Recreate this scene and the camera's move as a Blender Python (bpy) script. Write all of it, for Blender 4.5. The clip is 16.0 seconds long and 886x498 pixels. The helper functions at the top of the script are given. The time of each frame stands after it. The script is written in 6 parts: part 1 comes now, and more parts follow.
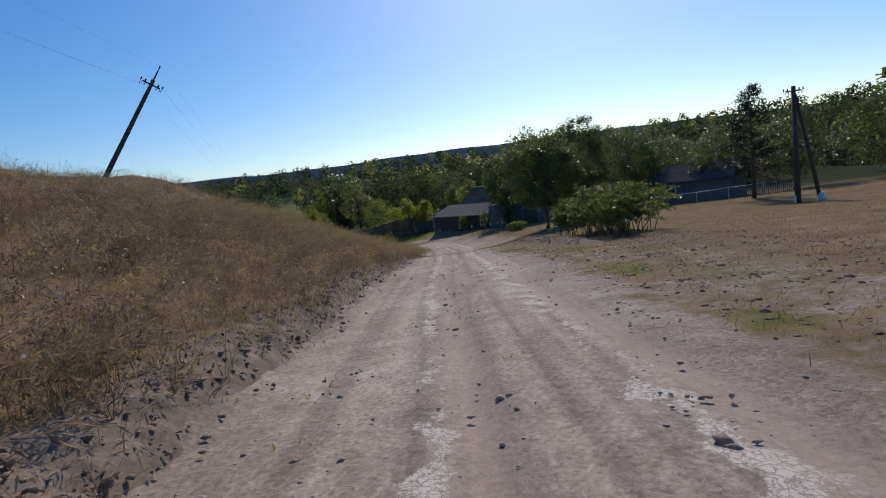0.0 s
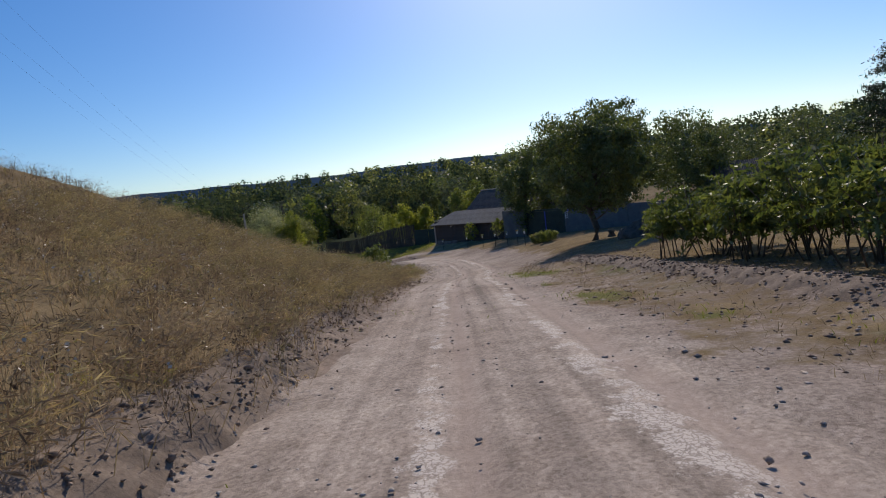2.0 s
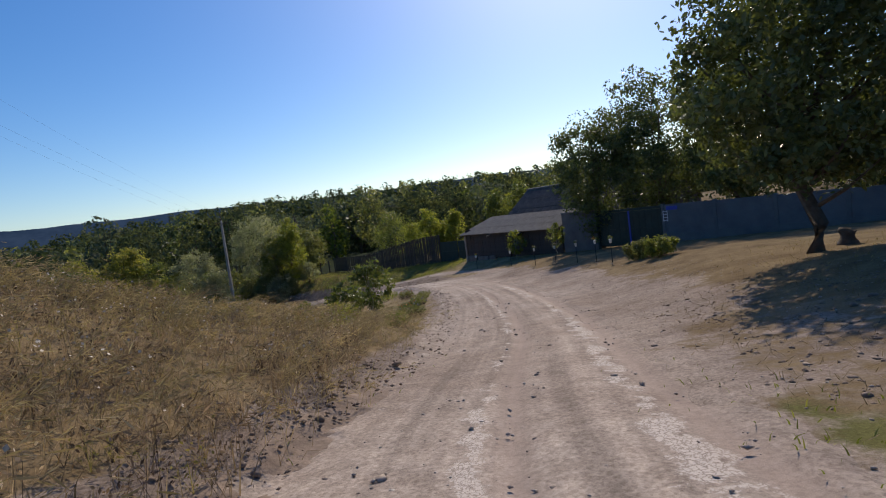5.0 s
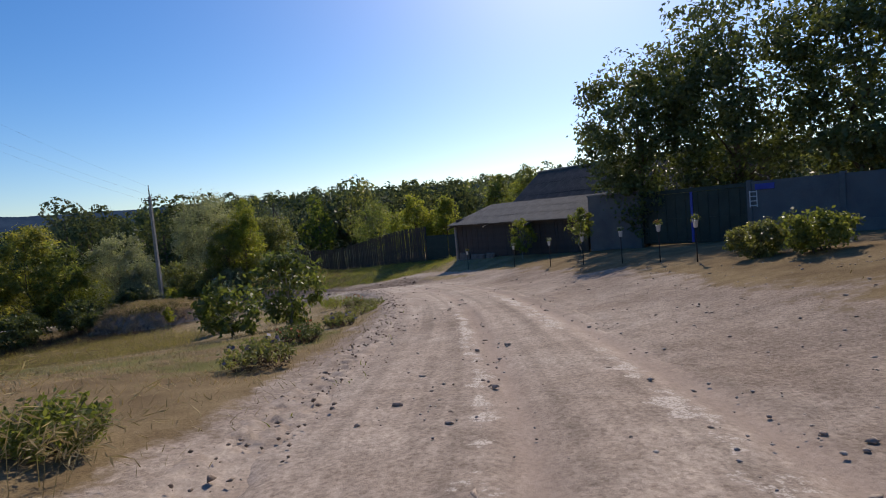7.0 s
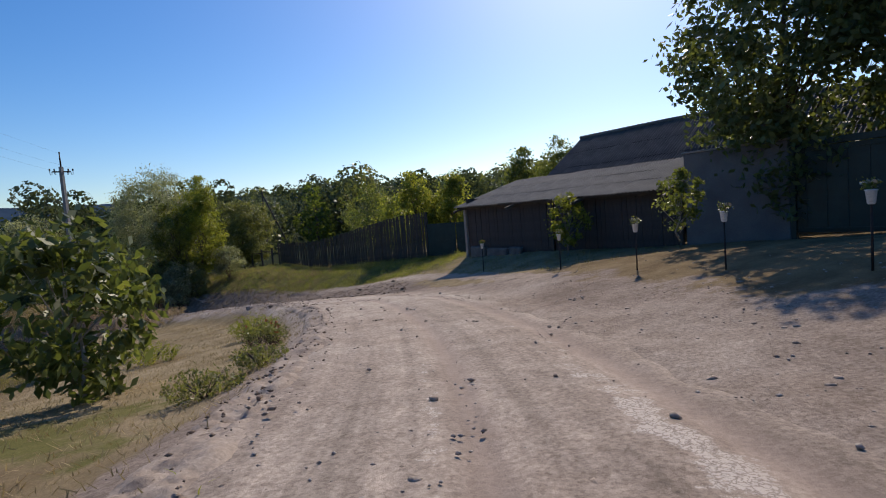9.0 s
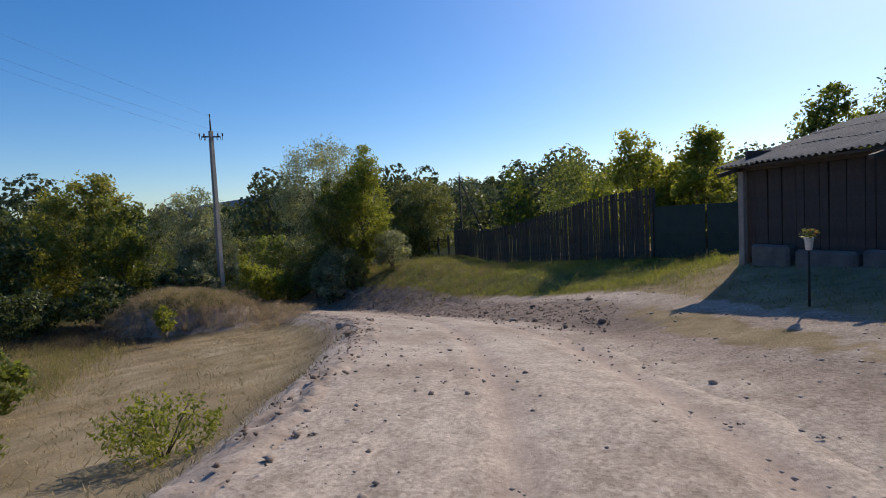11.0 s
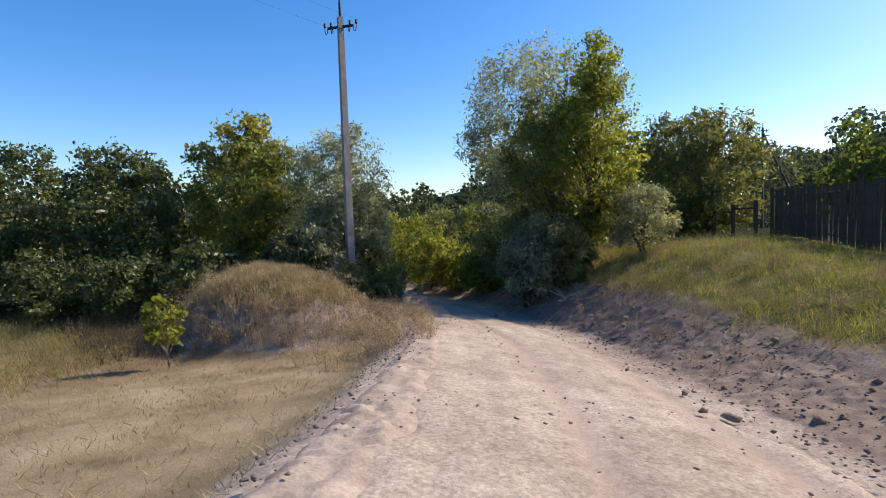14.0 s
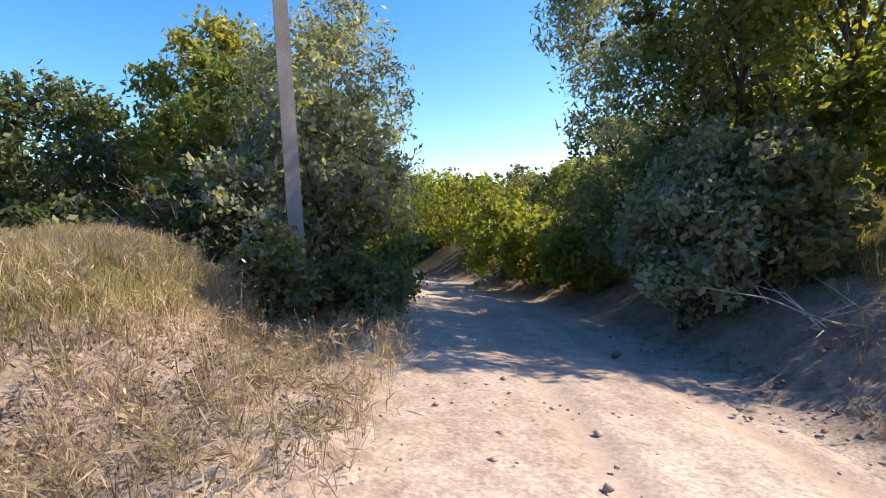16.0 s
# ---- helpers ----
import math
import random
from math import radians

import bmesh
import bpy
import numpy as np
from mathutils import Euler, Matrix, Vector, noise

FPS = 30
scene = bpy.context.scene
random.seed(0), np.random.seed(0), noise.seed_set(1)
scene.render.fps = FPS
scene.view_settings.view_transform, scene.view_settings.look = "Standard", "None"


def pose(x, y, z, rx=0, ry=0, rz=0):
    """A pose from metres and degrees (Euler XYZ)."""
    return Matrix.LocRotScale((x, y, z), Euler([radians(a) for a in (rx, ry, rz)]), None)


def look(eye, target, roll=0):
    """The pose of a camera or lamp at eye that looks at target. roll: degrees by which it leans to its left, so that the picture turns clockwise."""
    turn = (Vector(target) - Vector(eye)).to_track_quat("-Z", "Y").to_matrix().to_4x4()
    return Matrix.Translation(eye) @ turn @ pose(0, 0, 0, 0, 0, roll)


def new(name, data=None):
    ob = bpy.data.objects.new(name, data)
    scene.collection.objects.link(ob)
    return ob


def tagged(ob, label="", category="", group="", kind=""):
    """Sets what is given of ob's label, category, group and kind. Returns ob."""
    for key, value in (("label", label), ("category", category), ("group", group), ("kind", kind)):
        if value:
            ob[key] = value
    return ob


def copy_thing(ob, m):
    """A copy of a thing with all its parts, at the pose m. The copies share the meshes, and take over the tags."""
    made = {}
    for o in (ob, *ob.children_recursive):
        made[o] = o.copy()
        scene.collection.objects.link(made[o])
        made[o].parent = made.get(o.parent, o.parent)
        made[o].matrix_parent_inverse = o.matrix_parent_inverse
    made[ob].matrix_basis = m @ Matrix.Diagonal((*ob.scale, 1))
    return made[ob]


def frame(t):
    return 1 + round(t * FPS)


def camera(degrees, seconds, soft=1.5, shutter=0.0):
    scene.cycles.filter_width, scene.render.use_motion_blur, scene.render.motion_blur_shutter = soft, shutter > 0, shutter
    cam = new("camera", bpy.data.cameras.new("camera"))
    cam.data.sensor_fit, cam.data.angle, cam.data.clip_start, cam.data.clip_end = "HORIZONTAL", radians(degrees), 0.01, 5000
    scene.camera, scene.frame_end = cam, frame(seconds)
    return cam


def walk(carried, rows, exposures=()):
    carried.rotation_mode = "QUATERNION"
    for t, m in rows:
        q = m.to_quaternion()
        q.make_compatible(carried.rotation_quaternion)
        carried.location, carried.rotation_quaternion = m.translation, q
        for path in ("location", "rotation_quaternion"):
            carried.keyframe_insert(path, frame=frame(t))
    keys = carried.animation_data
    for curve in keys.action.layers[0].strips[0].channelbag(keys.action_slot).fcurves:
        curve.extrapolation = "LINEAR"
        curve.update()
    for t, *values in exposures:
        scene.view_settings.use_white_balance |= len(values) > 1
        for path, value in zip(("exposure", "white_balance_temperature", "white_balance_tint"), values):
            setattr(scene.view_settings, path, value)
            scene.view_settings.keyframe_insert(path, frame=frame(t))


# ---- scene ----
cam = camera(81.1, 16.0, soft=1.05)
PATH = [
    (0, (0.133, -0.095, 0.921), (0.374, 1.873, 0.661), -7.7),
    (0.5, (0.532, 3.352, 0.705), (0.775, 5.32, 0.444), -7.5),
    (1, (0.941, 6.819, 0.375), (1.188, 8.788, 0.12), -7.3),
    (1.5, (1.407, 10.189, 0.085), (1.651, 12.158, -0.165), -7.2),
    (2, (1.812, 13.493, -0.195), (2.049, 15.467, -0.419), -7.3),
    (2.5, (2.27, 16.601, -0.458), (2.494, 18.579, -0.658), -7.3),
    (3, (2.714, 19.588, -0.798), (2.924, 21.569, -0.982), -7.0),
    (3.5, (3.012, 22.431, -1.129), (3.181, 24.416, -1.299), -6.1),
    (4, (3.393, 25.254, -1.5), (3.519, 27.244, -1.657), -6.8),
    (4.5, (3.794, 28.089, -1.78), (3.905, 30.08, -1.934), -7.1),
    (4.7, (3.953, 29.18, -1.865), (4.059, 31.172, -2.015), -7.6),
    (6.8, (6.089, 41.367, -3.746), (6.184, 43.361, -3.869), -4.8),
    (7, (6.271, 42.53, -3.825), (6.366, 44.523, -3.952), -5.1),
    (7.5, (6.716, 45.452, -4.119), (6.808, 47.445, -4.249), -4.9),
    (8, (7.055, 48.26, -4.357), (7.146, 50.253, -4.493), -4.8),
    (8.2, (7.175, 49.366, -4.427), (7.267, 51.359, -4.567), -4.8),
    (10.3, (7.238, 61.346, -5.432), (6.865, 63.308, -5.549), -3.0),
    (10.5, (7.183, 62.505, -5.474), (6.697, 64.442, -5.593), -2.8),
    (11, (6.789, 65.272, -5.64), (6.052, 67.128, -5.751), -2.8),
    (11.5, (6.172, 67.888, -5.847), (5.198, 69.632, -5.938), -2.4),
    (12, (5.377, 70.353, -6.082), (4.228, 71.987, -6.163), -1.8),
    (12.5, (4.394, 72.607, -6.329), (3.104, 74.132, -6.41), -1.7),
    (13, (3.311, 74.656, -6.561), (1.906, 76.077, -6.652), -1.6),
    (13.5, (1.953, 76.731, -6.85), (0.474, 78.073, -6.954), -1.8),
    (14, (0.532, 78.596, -7.087), (-0.995, 79.881, -7.217), -1.9),
    (14.5, (-1.03, 80.432, -7.394), (-2.61, 81.65, -7.537), -2.1),
    (15, (-2.873, 82.248, -7.726), (-4.512, 83.386, -7.867), -2.3),
    (15.5, (-4.882, 84.188, -8.134), (-6.584, 85.229, -8.277), -3.1),
    (16, (-7.047, 86.043, -8.462), (-8.79, 87.013, -8.616), -2.7),
]
walk(cam, [(t, look(eye, target, roll)) for t, eye, target, roll in PATH],
     [(0, -.42, 5950, 9), (2, -.37, 6150, 11), (4.5, -.27, 6350, 12), (8, -.2, 6300, 12), (11, -.12, 6250, 11), (12.5, .1, 6300, 11), (13.5, .33, 6400, 12), (14.5, .66, 6500, 13), (15.5, .95, 6600, 13), (16, 1.08, 6650, 13)])

# ---- world and sun ----
SUN_AZ, SUN_EL = 21.0, 39.0
world = bpy.data.worlds.new("world")
scene.world = world
world.use_nodes = True
sky = world.node_tree.nodes.new("ShaderNodeTexSky")
sky.sky_type, sky.sun_disc = "NISHITA", False
sky.sun_elevation, sky.sun_rotation = radians(SUN_EL), radians(SUN_AZ)
sky.air_density, sky.dust_density, sky.ozone_density = 1.0, 0.7, 3.4
deep = world.node_tree.nodes.new("ShaderNodeHueSaturation")
deep.inputs["Hue"].default_value = 0.505
deep.inputs["Saturation"].default_value = 1.34
world.node_tree.links.new(sky.outputs[0], deep.inputs["Color"])
world.node_tree.links.new(deep.outputs[0], world.node_tree.nodes["Background"].inputs[0])
world.node_tree.nodes["Background"].inputs[1].default_value = 0.142
sun_data = bpy.data.lights.new("sun", "SUN")
sun_data.energy, sun_data.angle, sun_data.color = 4.4, radians(0.6), (1.0, 0.865, 0.69)
sun = new("sun", sun_data)
sun_dir = Vector((math.sin(radians(SUN_AZ)) * math.cos(radians(SUN_EL)), math.cos(radians(SUN_AZ)) * math.cos(radians(SUN_EL)), math.sin(radians(SUN_EL))))
sun.matrix_world = look(sun_dir * 60, (0, 0, 0))
scene.view_settings.exposure = 0.0

# ---- materials ----
def material(name):
    m = bpy.data.materials.new(name)
    m.use_nodes = True
    return m, m.node_tree.nodes, m.node_tree.links, m.node_tree.nodes["Principled BSDF"]


def noise_node(nodes, links, scale, detail=4.0, rough=0.6, coord="Object"):
    tc, n = nodes.new("ShaderNodeTexCoord"), nodes.new("ShaderNodeTexNoise")
    n.inputs["Scale"].default_value, n.inputs["Detail"].default_value, n.inputs["Roughness"].default_value = scale, detail, rough
    links.new(tc.outputs[coord], n.inputs["Vector"])
    return n


def ramp(nodes, links, source, stops):
    r = nodes.new("ShaderNodeValToRGB")
    while len(r.color_ramp.elements) < len(stops):
        r.color_ramp.elements.new(0.5)
    for e, (p, c) in zip(r.color_ramp.elements, stops):
        e.position, e.color = p, (*c, 1)
    links.new(source, r.inputs[0])
    return r


def mix(nodes, links, fac, a, b, kind="MIX"):
    m = nodes.new("ShaderNodeMix")
    m.data_type, m.blend_type = "RGBA", kind
    for socket, v in ((m.inputs[0], fac), (m.inputs[6], a), (m.inputs[7], b)):
        if isinstance(v, (int, float)):
            socket.default_value = v
        elif isinstance(v, tuple):
            socket.default_value = (*v, 1)
        else:
            links.new(v, socket)
    return m.outputs[2]


def bump(nodes, links, height_socket, strength, distance, bsdf):
    b = nodes.new("ShaderNodeBump")
    b.inputs["Strength"].default_value, b.inputs["Distance"].default_value = strength, distance
    links.new(height_socket, b.inputs["Height"])
    links.new(b.outputs[0], bsdf.inputs["Normal"])


def plain(name, a, b, scale=6.0, rough=0.8, metal=0.0, relief=0.3, fine=60.0, dist=0.01):
    """Two-tone surface with stains at a large scale and grain at a small one."""
    m, n, l, p = material(name)
    big, small = noise_node(n, l, scale), noise_node(n, l, fine, 6)
    c1 = ramp(n, l, big.outputs[0], [(0.3, a), (0.7, b)])
    c2 = ramp(n, l, small.outputs[0], [(0.3, (0.72, 0.72, 0.72)), (0.7, (1.15, 1.15, 1.15))])
    l.new(mix(n, l, 1.0, c1.outputs[0], c2.outputs[0], "MULTIPLY"), p.inputs["Base Color"])
    p.inputs["Roughness"].default_value, p.inputs["Metallic"].default_value = rough, metal
    bump(n, l, small.outputs[0], relief, dist, p)
    return m


def leaf(name, dark, mid, light, through_light=0.35, rough=0.42, glow=(1.5, 1.5, 0.66), gloss=0.32, patch=0.6):
    """Leaves: each island its own tone, light passing through the blade."""
    m, n, l, p = material(name)
    g = n.new("ShaderNodeNewGeometry")
    big = noise_node(n, l, patch, 3)
    near_mid = lambda c, k: tuple(a + (b - a) * k for a, b in zip(c, mid))
    r = ramp(n, l, g.outputs["Random Per Island"], [(0.0, near_mid(dark, .3)), (0.55, mid), (1.0, near_mid(light, .25))])
    tone = ramp(n, l, big.outputs[0], [(0.40, (0.74, 0.77, 0.78)), (0.62, (1.28, 1.24, 1.18))])
    c = mix(n, l, 1.0, r.outputs[0], tone.outputs[0], "MULTIPLY")
    l.new(c, p.inputs["Base Color"])
    p.inputs["Roughness"].default_value = rough
    p.inputs["Specular IOR Level"].default_value = gloss
    t, add, out = n.new("ShaderNodeBsdfTranslucent"), n.new("ShaderNodeMixShader"), n["Material Output"]
    warm = mix(n, l, 1.0, c, glow, "MULTIPLY")
    l.new(warm, t.inputs["Color"])
    add.inputs[0].default_value = through_light
    l.new(p.outputs[0], add.inputs[1]), l.new(t.outputs[0], add.inputs[2]), l.new(add.outputs[0], out.inputs["Surface"])
    return m


def earth_colour(n, l):
    """Trodden pinkish-beige earth with pale worn patches, dark crumbs and small stones."""
    big, mid, fine = noise_node(n, l, 0.35, 5), noise_node(n, l, 2.6, 8, 0.72), noise_node(n, l, 22, 6, 0.75)
    a = ramp(n, l, big.outputs[0], [(0.25, (0.26, 0.202, 0.158)), (0.5, (0.35, 0.284, 0.23)), (0.75, (0.43, 0.362, 0.298))])
    b = ramp(n, l, mid.outputs[0], [(0.34, (0.76, 0.75, 0.74)), (0.52, (1.0, 1.0, 1.0)), (0.68, (1.16, 1.16, 1.15))])
    c = ramp(n, l, fine.outputs[0], [(0.33, (0.64, 0.62, 0.61)), (0.5, (1.0, 1.0, 1.0)), (0.68, (1.24, 1.24, 1.24))])
    col = mix(n, l, 1.0, a.outputs[0], b.outputs[0], "MULTIPLY")
    spots = n.new("ShaderNodeTexVoronoi")
    spots.inputs["Scale"].default_value = 26.0
    tc = n.new("ShaderNodeTexCoord")
    l.new(tc.outputs["Object"], spots.inputs["Vector"])
    grit = ramp(n, l, spots.outputs["Color"], [(0.1, (0.66, 0.64, 0.63)), (0.5, (1.0, 1.0, 1.0)), (0.9, (1.3, 1.3, 1.3))])
    col = mix(n, l, 0.5, col, mix(n, l, 1.0, col, grit.outputs[0], "MULTIPLY"))
    col = mix(n, l, attribute(n, "dark_earth").outputs["Fac"], col, mix(n, l, 1.0, col, (0.52, 0.5, 0.5), "MULTIPLY"))
    col = mix(n, l, attribute(n, "pale").outputs["Fac"], col, mix(n, l, 1.0, col, (1.18, 1.2, 1.19), "MULTIPLY"))
    return mix(n, l, 1.0, col, c.outputs[0], "MULTIPLY"), mid, fine


def attribute(n, name):
    a = n.new("ShaderNodeAttribute")
    a.attribute_name = name
    return a


def add_math(n, l, kind, a, b):
    m = n.new("ShaderNodeMath")
    m.operation = kind
    m.inputs[2].default_value = 1.0
    for s, v in zip(m.inputs, (a, b)):
        if isinstance(v, (int, float)):
            s.default_value = v
        else:
            l.new(v, s)
    return m.outputs[0]


def ground_material():
    m, n, l, p = material("ground_earth_and_grass")
    dirt, mid, fine = earth_colour(n, l)
    patch, thatch = noise_node(n, l, 0.9, 6, 0.7), noise_node(n, l, 40, 6, 0.75)
    dry = ramp(n, l, patch.outputs[0], [(0.3, (0.13, 0.09, 0.05)), (0.5, (0.20, 0.145, 0.08)), (0.72, (0.275, 0.205, 0.115))])
    green = ramp(n, l, patch.outputs[0], [(0.3, (0.10, 0.10, 0.035)), (0.55, (0.155, 0.145, 0.052)), (0.8, (0.225, 0.195, 0.08))])
    tex = ramp(n, l, thatch.outputs[0], [(0.3, (0.6, 0.6, 0.6)), (0.7, (1.3, 1.3, 1.3))])
    jitter = add_math(n, l, "MULTIPLY", add_math(n, l, "SUBTRACT", mid.outputs[0], 0.5), 1.1)
    sharp = lambda name: ramp(n, l, add_math(n, l, "ADD", attribute(n, name).outputs["Fac"], jitter), [(0.38, (0, 0, 0)), (0.62, (1, 1, 1))]).outputs[0]
    mown = ramp(n, l, patch.outputs[0], [(0.3, (0.19, 0.15, 0.082)), (0.5, (0.315, 0.25, 0.15)), (0.70, (0.43, 0.345, 0.225))])
    c = mix(n, l, attribute(n, "straw").outputs["Fac"], dry.outputs[0], mown.outputs[0])
    c = mix(n, l, sharp("green"), c, green.outputs[0])
    c = mix(n, l, 1.0, c, tex.outputs[0], "MULTIPLY")
    c = mix(n, l, sharp("dirt"), c, dirt)
    # woodland floor near black: the shade under the trees put into its colour
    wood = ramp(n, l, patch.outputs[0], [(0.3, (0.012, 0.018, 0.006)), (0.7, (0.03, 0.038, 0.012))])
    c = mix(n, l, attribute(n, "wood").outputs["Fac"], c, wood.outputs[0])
    l.new(c, p.inputs["Base Color"])
    p.inputs["Roughness"].default_value = 0.95
    p.inputs["Specular IOR Level"].default_value = 0.03
    bump(n, l, mix(n, l, 0.5, mid.outputs[0], fine.outputs[0]), 0.85, 0.034, p)
    return m


def road_material():
    m, n, l, p = material("trodden_earth_road")
    dirt, mid, fine = earth_colour(n, l)
    tc, mp, band = n.new("ShaderNodeTexCoord"), n.new("ShaderNodeMapping"), n.new("ShaderNodeTexNoise")
    uv = n.new("ShaderNodeUVMap")
    mp.inputs["Scale"].default_value = (2.2, 0.05, 1)
    band.inputs["Scale"].default_value, band.inputs["Detail"].default_value = 1.6, 5
    l.new(uv.outputs[0], mp.inputs["Vector"]), l.new(mp.outputs[0], band.inputs["Vector"])
    streak = ramp(n, l, band.outputs[0], [(0.34, (0.74, 0.73, 0.72)), (0.5, (1.0, 0.99, 0.98)), (0.66, (1.2, 1.19, 1.17))])
    c = mix(n, l, attribute(n, "wheel").outputs["Fac"], dirt, mix(n, l, 1.0, dirt, streak.outputs[0], "MULTIPLY"))
    crack = n.new("ShaderNodeTexVoronoi")
    crack.feature = "DISTANCE_TO_EDGE"
    crack.inputs["Scale"].default_value = 17.0
    warp = n.new("ShaderNodeVectorMath")
    warp.operation = "MULTIPLY_ADD"
    warp.inputs[1].default_value = (0.22, 0.22, 0.22)
    l.new(noise_node(n, l, 7.0, 4).outputs["Color"], warp.inputs[0]), l.new(tc.outputs["Object"], warp.inputs[2]), l.new(warp.outputs[0], crack.inputs["Vector"])
    crust = ramp(n, l, crack.outputs["Distance"], [(0.0, (0.42, 0.38, 0.36)), (0.13, (1.0, 1.0, 1.0))])
    pale = mix(n, l, 1.0, (0.60, 0.525, 0.45), crust.outputs[0], "MULTIPLY")
    grey = noise_node(n, l, 2.4, 8, 0.75)
    ragged = add_math(n, l, "ADD", attribute(n, "worn").outputs["Fac"], add_math(n, l, "MULTIPLY", add_math(n, l, "SUBTRACT", grey.outputs[0], 0.5), 3.2))
    where = ramp(n, l, ragged, [(0.52, (0, 0, 0)), (0.66, (.9, .9, .9))]).outputs[0]
    c = mix(n, l, where, c, pale)
    dust = mix(n, l, attribute(n, "track").outputs["Fac"], c, (0.36, 0.275, 0.22))
    l.new(dust, p.inputs["Base Color"])
    p.inputs["Roughness"].default_value = 0.95
    p.inputs["Specular IOR Level"].default_value = 0.15
    bump(n, l, mix(n, l, 0.5, mid.outputs[0], fine.outputs[0]), 0.7, 0.028, p)
    return m


GROUND, ROADWAY = ground_material(), road_material()
BARK = plain("bark", (0.09, 0.065, 0.045), (0.17, 0.13, 0.095), 5, 0.95, 0, 0.8, 45, 0.02)
PALE_BARK = plain("pale_bark", (0.30, 0.26, 0.21), (0.42, 0.38, 0.32), 9, 0.9, 0, 0.5, 50)
CONCRETE = plain("weathered_concrete", (0.25, 0.22, 0.19), (0.36, 0.33, 0.29), 3, 0.9, 0, 0.5, 50)
TARRED = plain("tarred_wood", (0.055, 0.042, 0.033), (0.10, 0.08, 0.06), 3, 0.85, 0, 0.5, 60)
GREY_WOOD = plain("weathered_grey_wood", (0.055, 0.042, 0.032), (0.11, 0.086, 0.066), 4, 0.9, 0, 0.6, 40)
DARK_WOOD = plain("dark_stained_boards", (0.045, 0.036, 0.032), (0.085, 0.066, 0.056), 2.5, 0.85, 0, 0.5, 40)
SLATE = plain("grey_asbestos_slate", (0.13, 0.12, 0.11), (0.22, 0.205, 0.18), 1.2, 0.9, 0, 0.5, 30)
OLD_SLATE = plain("dark_lichened_slate", (0.06, 0.055, 0.055), (0.12, 0.11, 0.105), 1.2, 0.9, 0, 0.5, 30)
GREY_WALL = plain("grey_rendered_wall", (0.13, 0.125, 0.125), (0.185, 0.178, 0.172), 1.2, 0.9, 0, 0.3, 40)
BLUE_WALL = plain("pale_blue_grey_limewash", (0.125, 0.122, 0.126), (0.18, 0.175, 0.178), 1.0, 0.9, 0, 0.3, 40)
GATE_GREEN = plain("dark_green_painted_steel", (0.016, 0.032, 0.027), (0.028, 0.05, 0.042), 2, 0.5, 0.2, 0.15, 40)
BRIGHT_BLUE = plain("bright_blue_paint", (0.03, 0.05, 0.35), (0.05, 0.08, 0.45), 3, 0.5, 0, 0.1)
WHITE = plain("white_paint", (0.68, 0.67, 0.64), (0.8, 0.79, 0.77), 8, 0.6, 0, 0.1)
WHITE_GLAZE = plain("white_porcelain", (0.75, 0.75, 0.73), (0.82, 0.82, 0.8), 8, 0.25, 0, 0.05)
STEEL = plain("rusty_dark_steel", (0.04, 0.033, 0.03), (0.09, 0.06, 0.045), 12, 0.7, 0.6, 0.3)
STONE = plain("whitewashed_footing", (0.10, 0.092, 0.085), (0.19, 0.175, 0.16), 3, 0.9, 0, 0.5)
CLOD = plain("dry_earth_clod", (0.15, 0.107, 0.078), (0.315, 0.235, 0.172), 3, 1.0, 0, 0.8, 30)
SOIL = plain("dark_turned_soil", (0.115, 0.083, 0.06), (0.26, 0.195, 0.143), 3, 1.0, 0, 0.9, 30)
RUBBLE = plain("pale_earth_rubble", (0.25, 0.19, 0.145), (0.46, 0.375, 0.30), 3, 1.0, 0, 0.8, 30)
PEBBLE = plain("pale_stone", (0.30, 0.25, 0.21), (0.48, 0.42, 0.36), 3, 0.9, 0, 0.5, 30)
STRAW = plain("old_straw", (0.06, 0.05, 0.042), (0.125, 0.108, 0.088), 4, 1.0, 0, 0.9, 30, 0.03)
LEAF_DARK = leaf("dark_walnut_leaf", (0.065, 0.08, 0.036), (0.112, 0.134, 0.056), (0.175, 0.195, 0.08), 0.36)
# green leaf for backlit background trees, their shaded side put into the colour
LEAF_SHADE = leaf("shaded_green_leaf", (0.068, 0.082, 0.042), (0.112, 0.13, 0.064), (0.17, 0.185, 0.09), 0.36)
LEAF_SUMAC = leaf("sumac_leaf", (0.07, 0.092, 0.034), (0.125, 0.15, 0.052), (0.20, 0.21, 0.075), 0.42)
LEAF_GREEN = leaf("green_leaf", (0.09, 0.11, 0.036), (0.168, 0.192, 0.06), (0.265, 0.27, 0.086), 0.5)
LEAF_YELLOW = leaf("yellowing_leaf", (0.135, 0.155, 0.034), (0.235, 0.25, 0.052), (0.36, 0.345, 0.082), 0.56)
LEAF_OCHRE = leaf("autumn_ochre_leaf", (0.14, 0.145, 0.042), (0.245, 0.235, 0.066), (0.385, 0.335, 0.10), 0.52)
LEAF_SILVER = leaf("silver_willow_leaf", (0.17, 0.178, 0.12), (0.275, 0.28, 0.195), (0.41, 0.415, 0.31), 0.44)
LEAF_OLIVE = leaf("olive_shrub_leaf", (0.11, 0.118, 0.053), (0.185, 0.19, 0.08), (0.28, 0.272, 0.118), 0.46)
NEEDLE = leaf("pine_needles", (0.014, 0.024, 0.012), (0.026, 0.042, 0.02), (0.045, 0.06, 0.028), 0.15)
DRY = leaf("dry_grass", (0.145, 0.113, 0.072), (0.25, 0.2, 0.13), (0.40, 0.335, 0.23), 0.4, 0.9, (1.2, 1.08, .8), .1, .8)
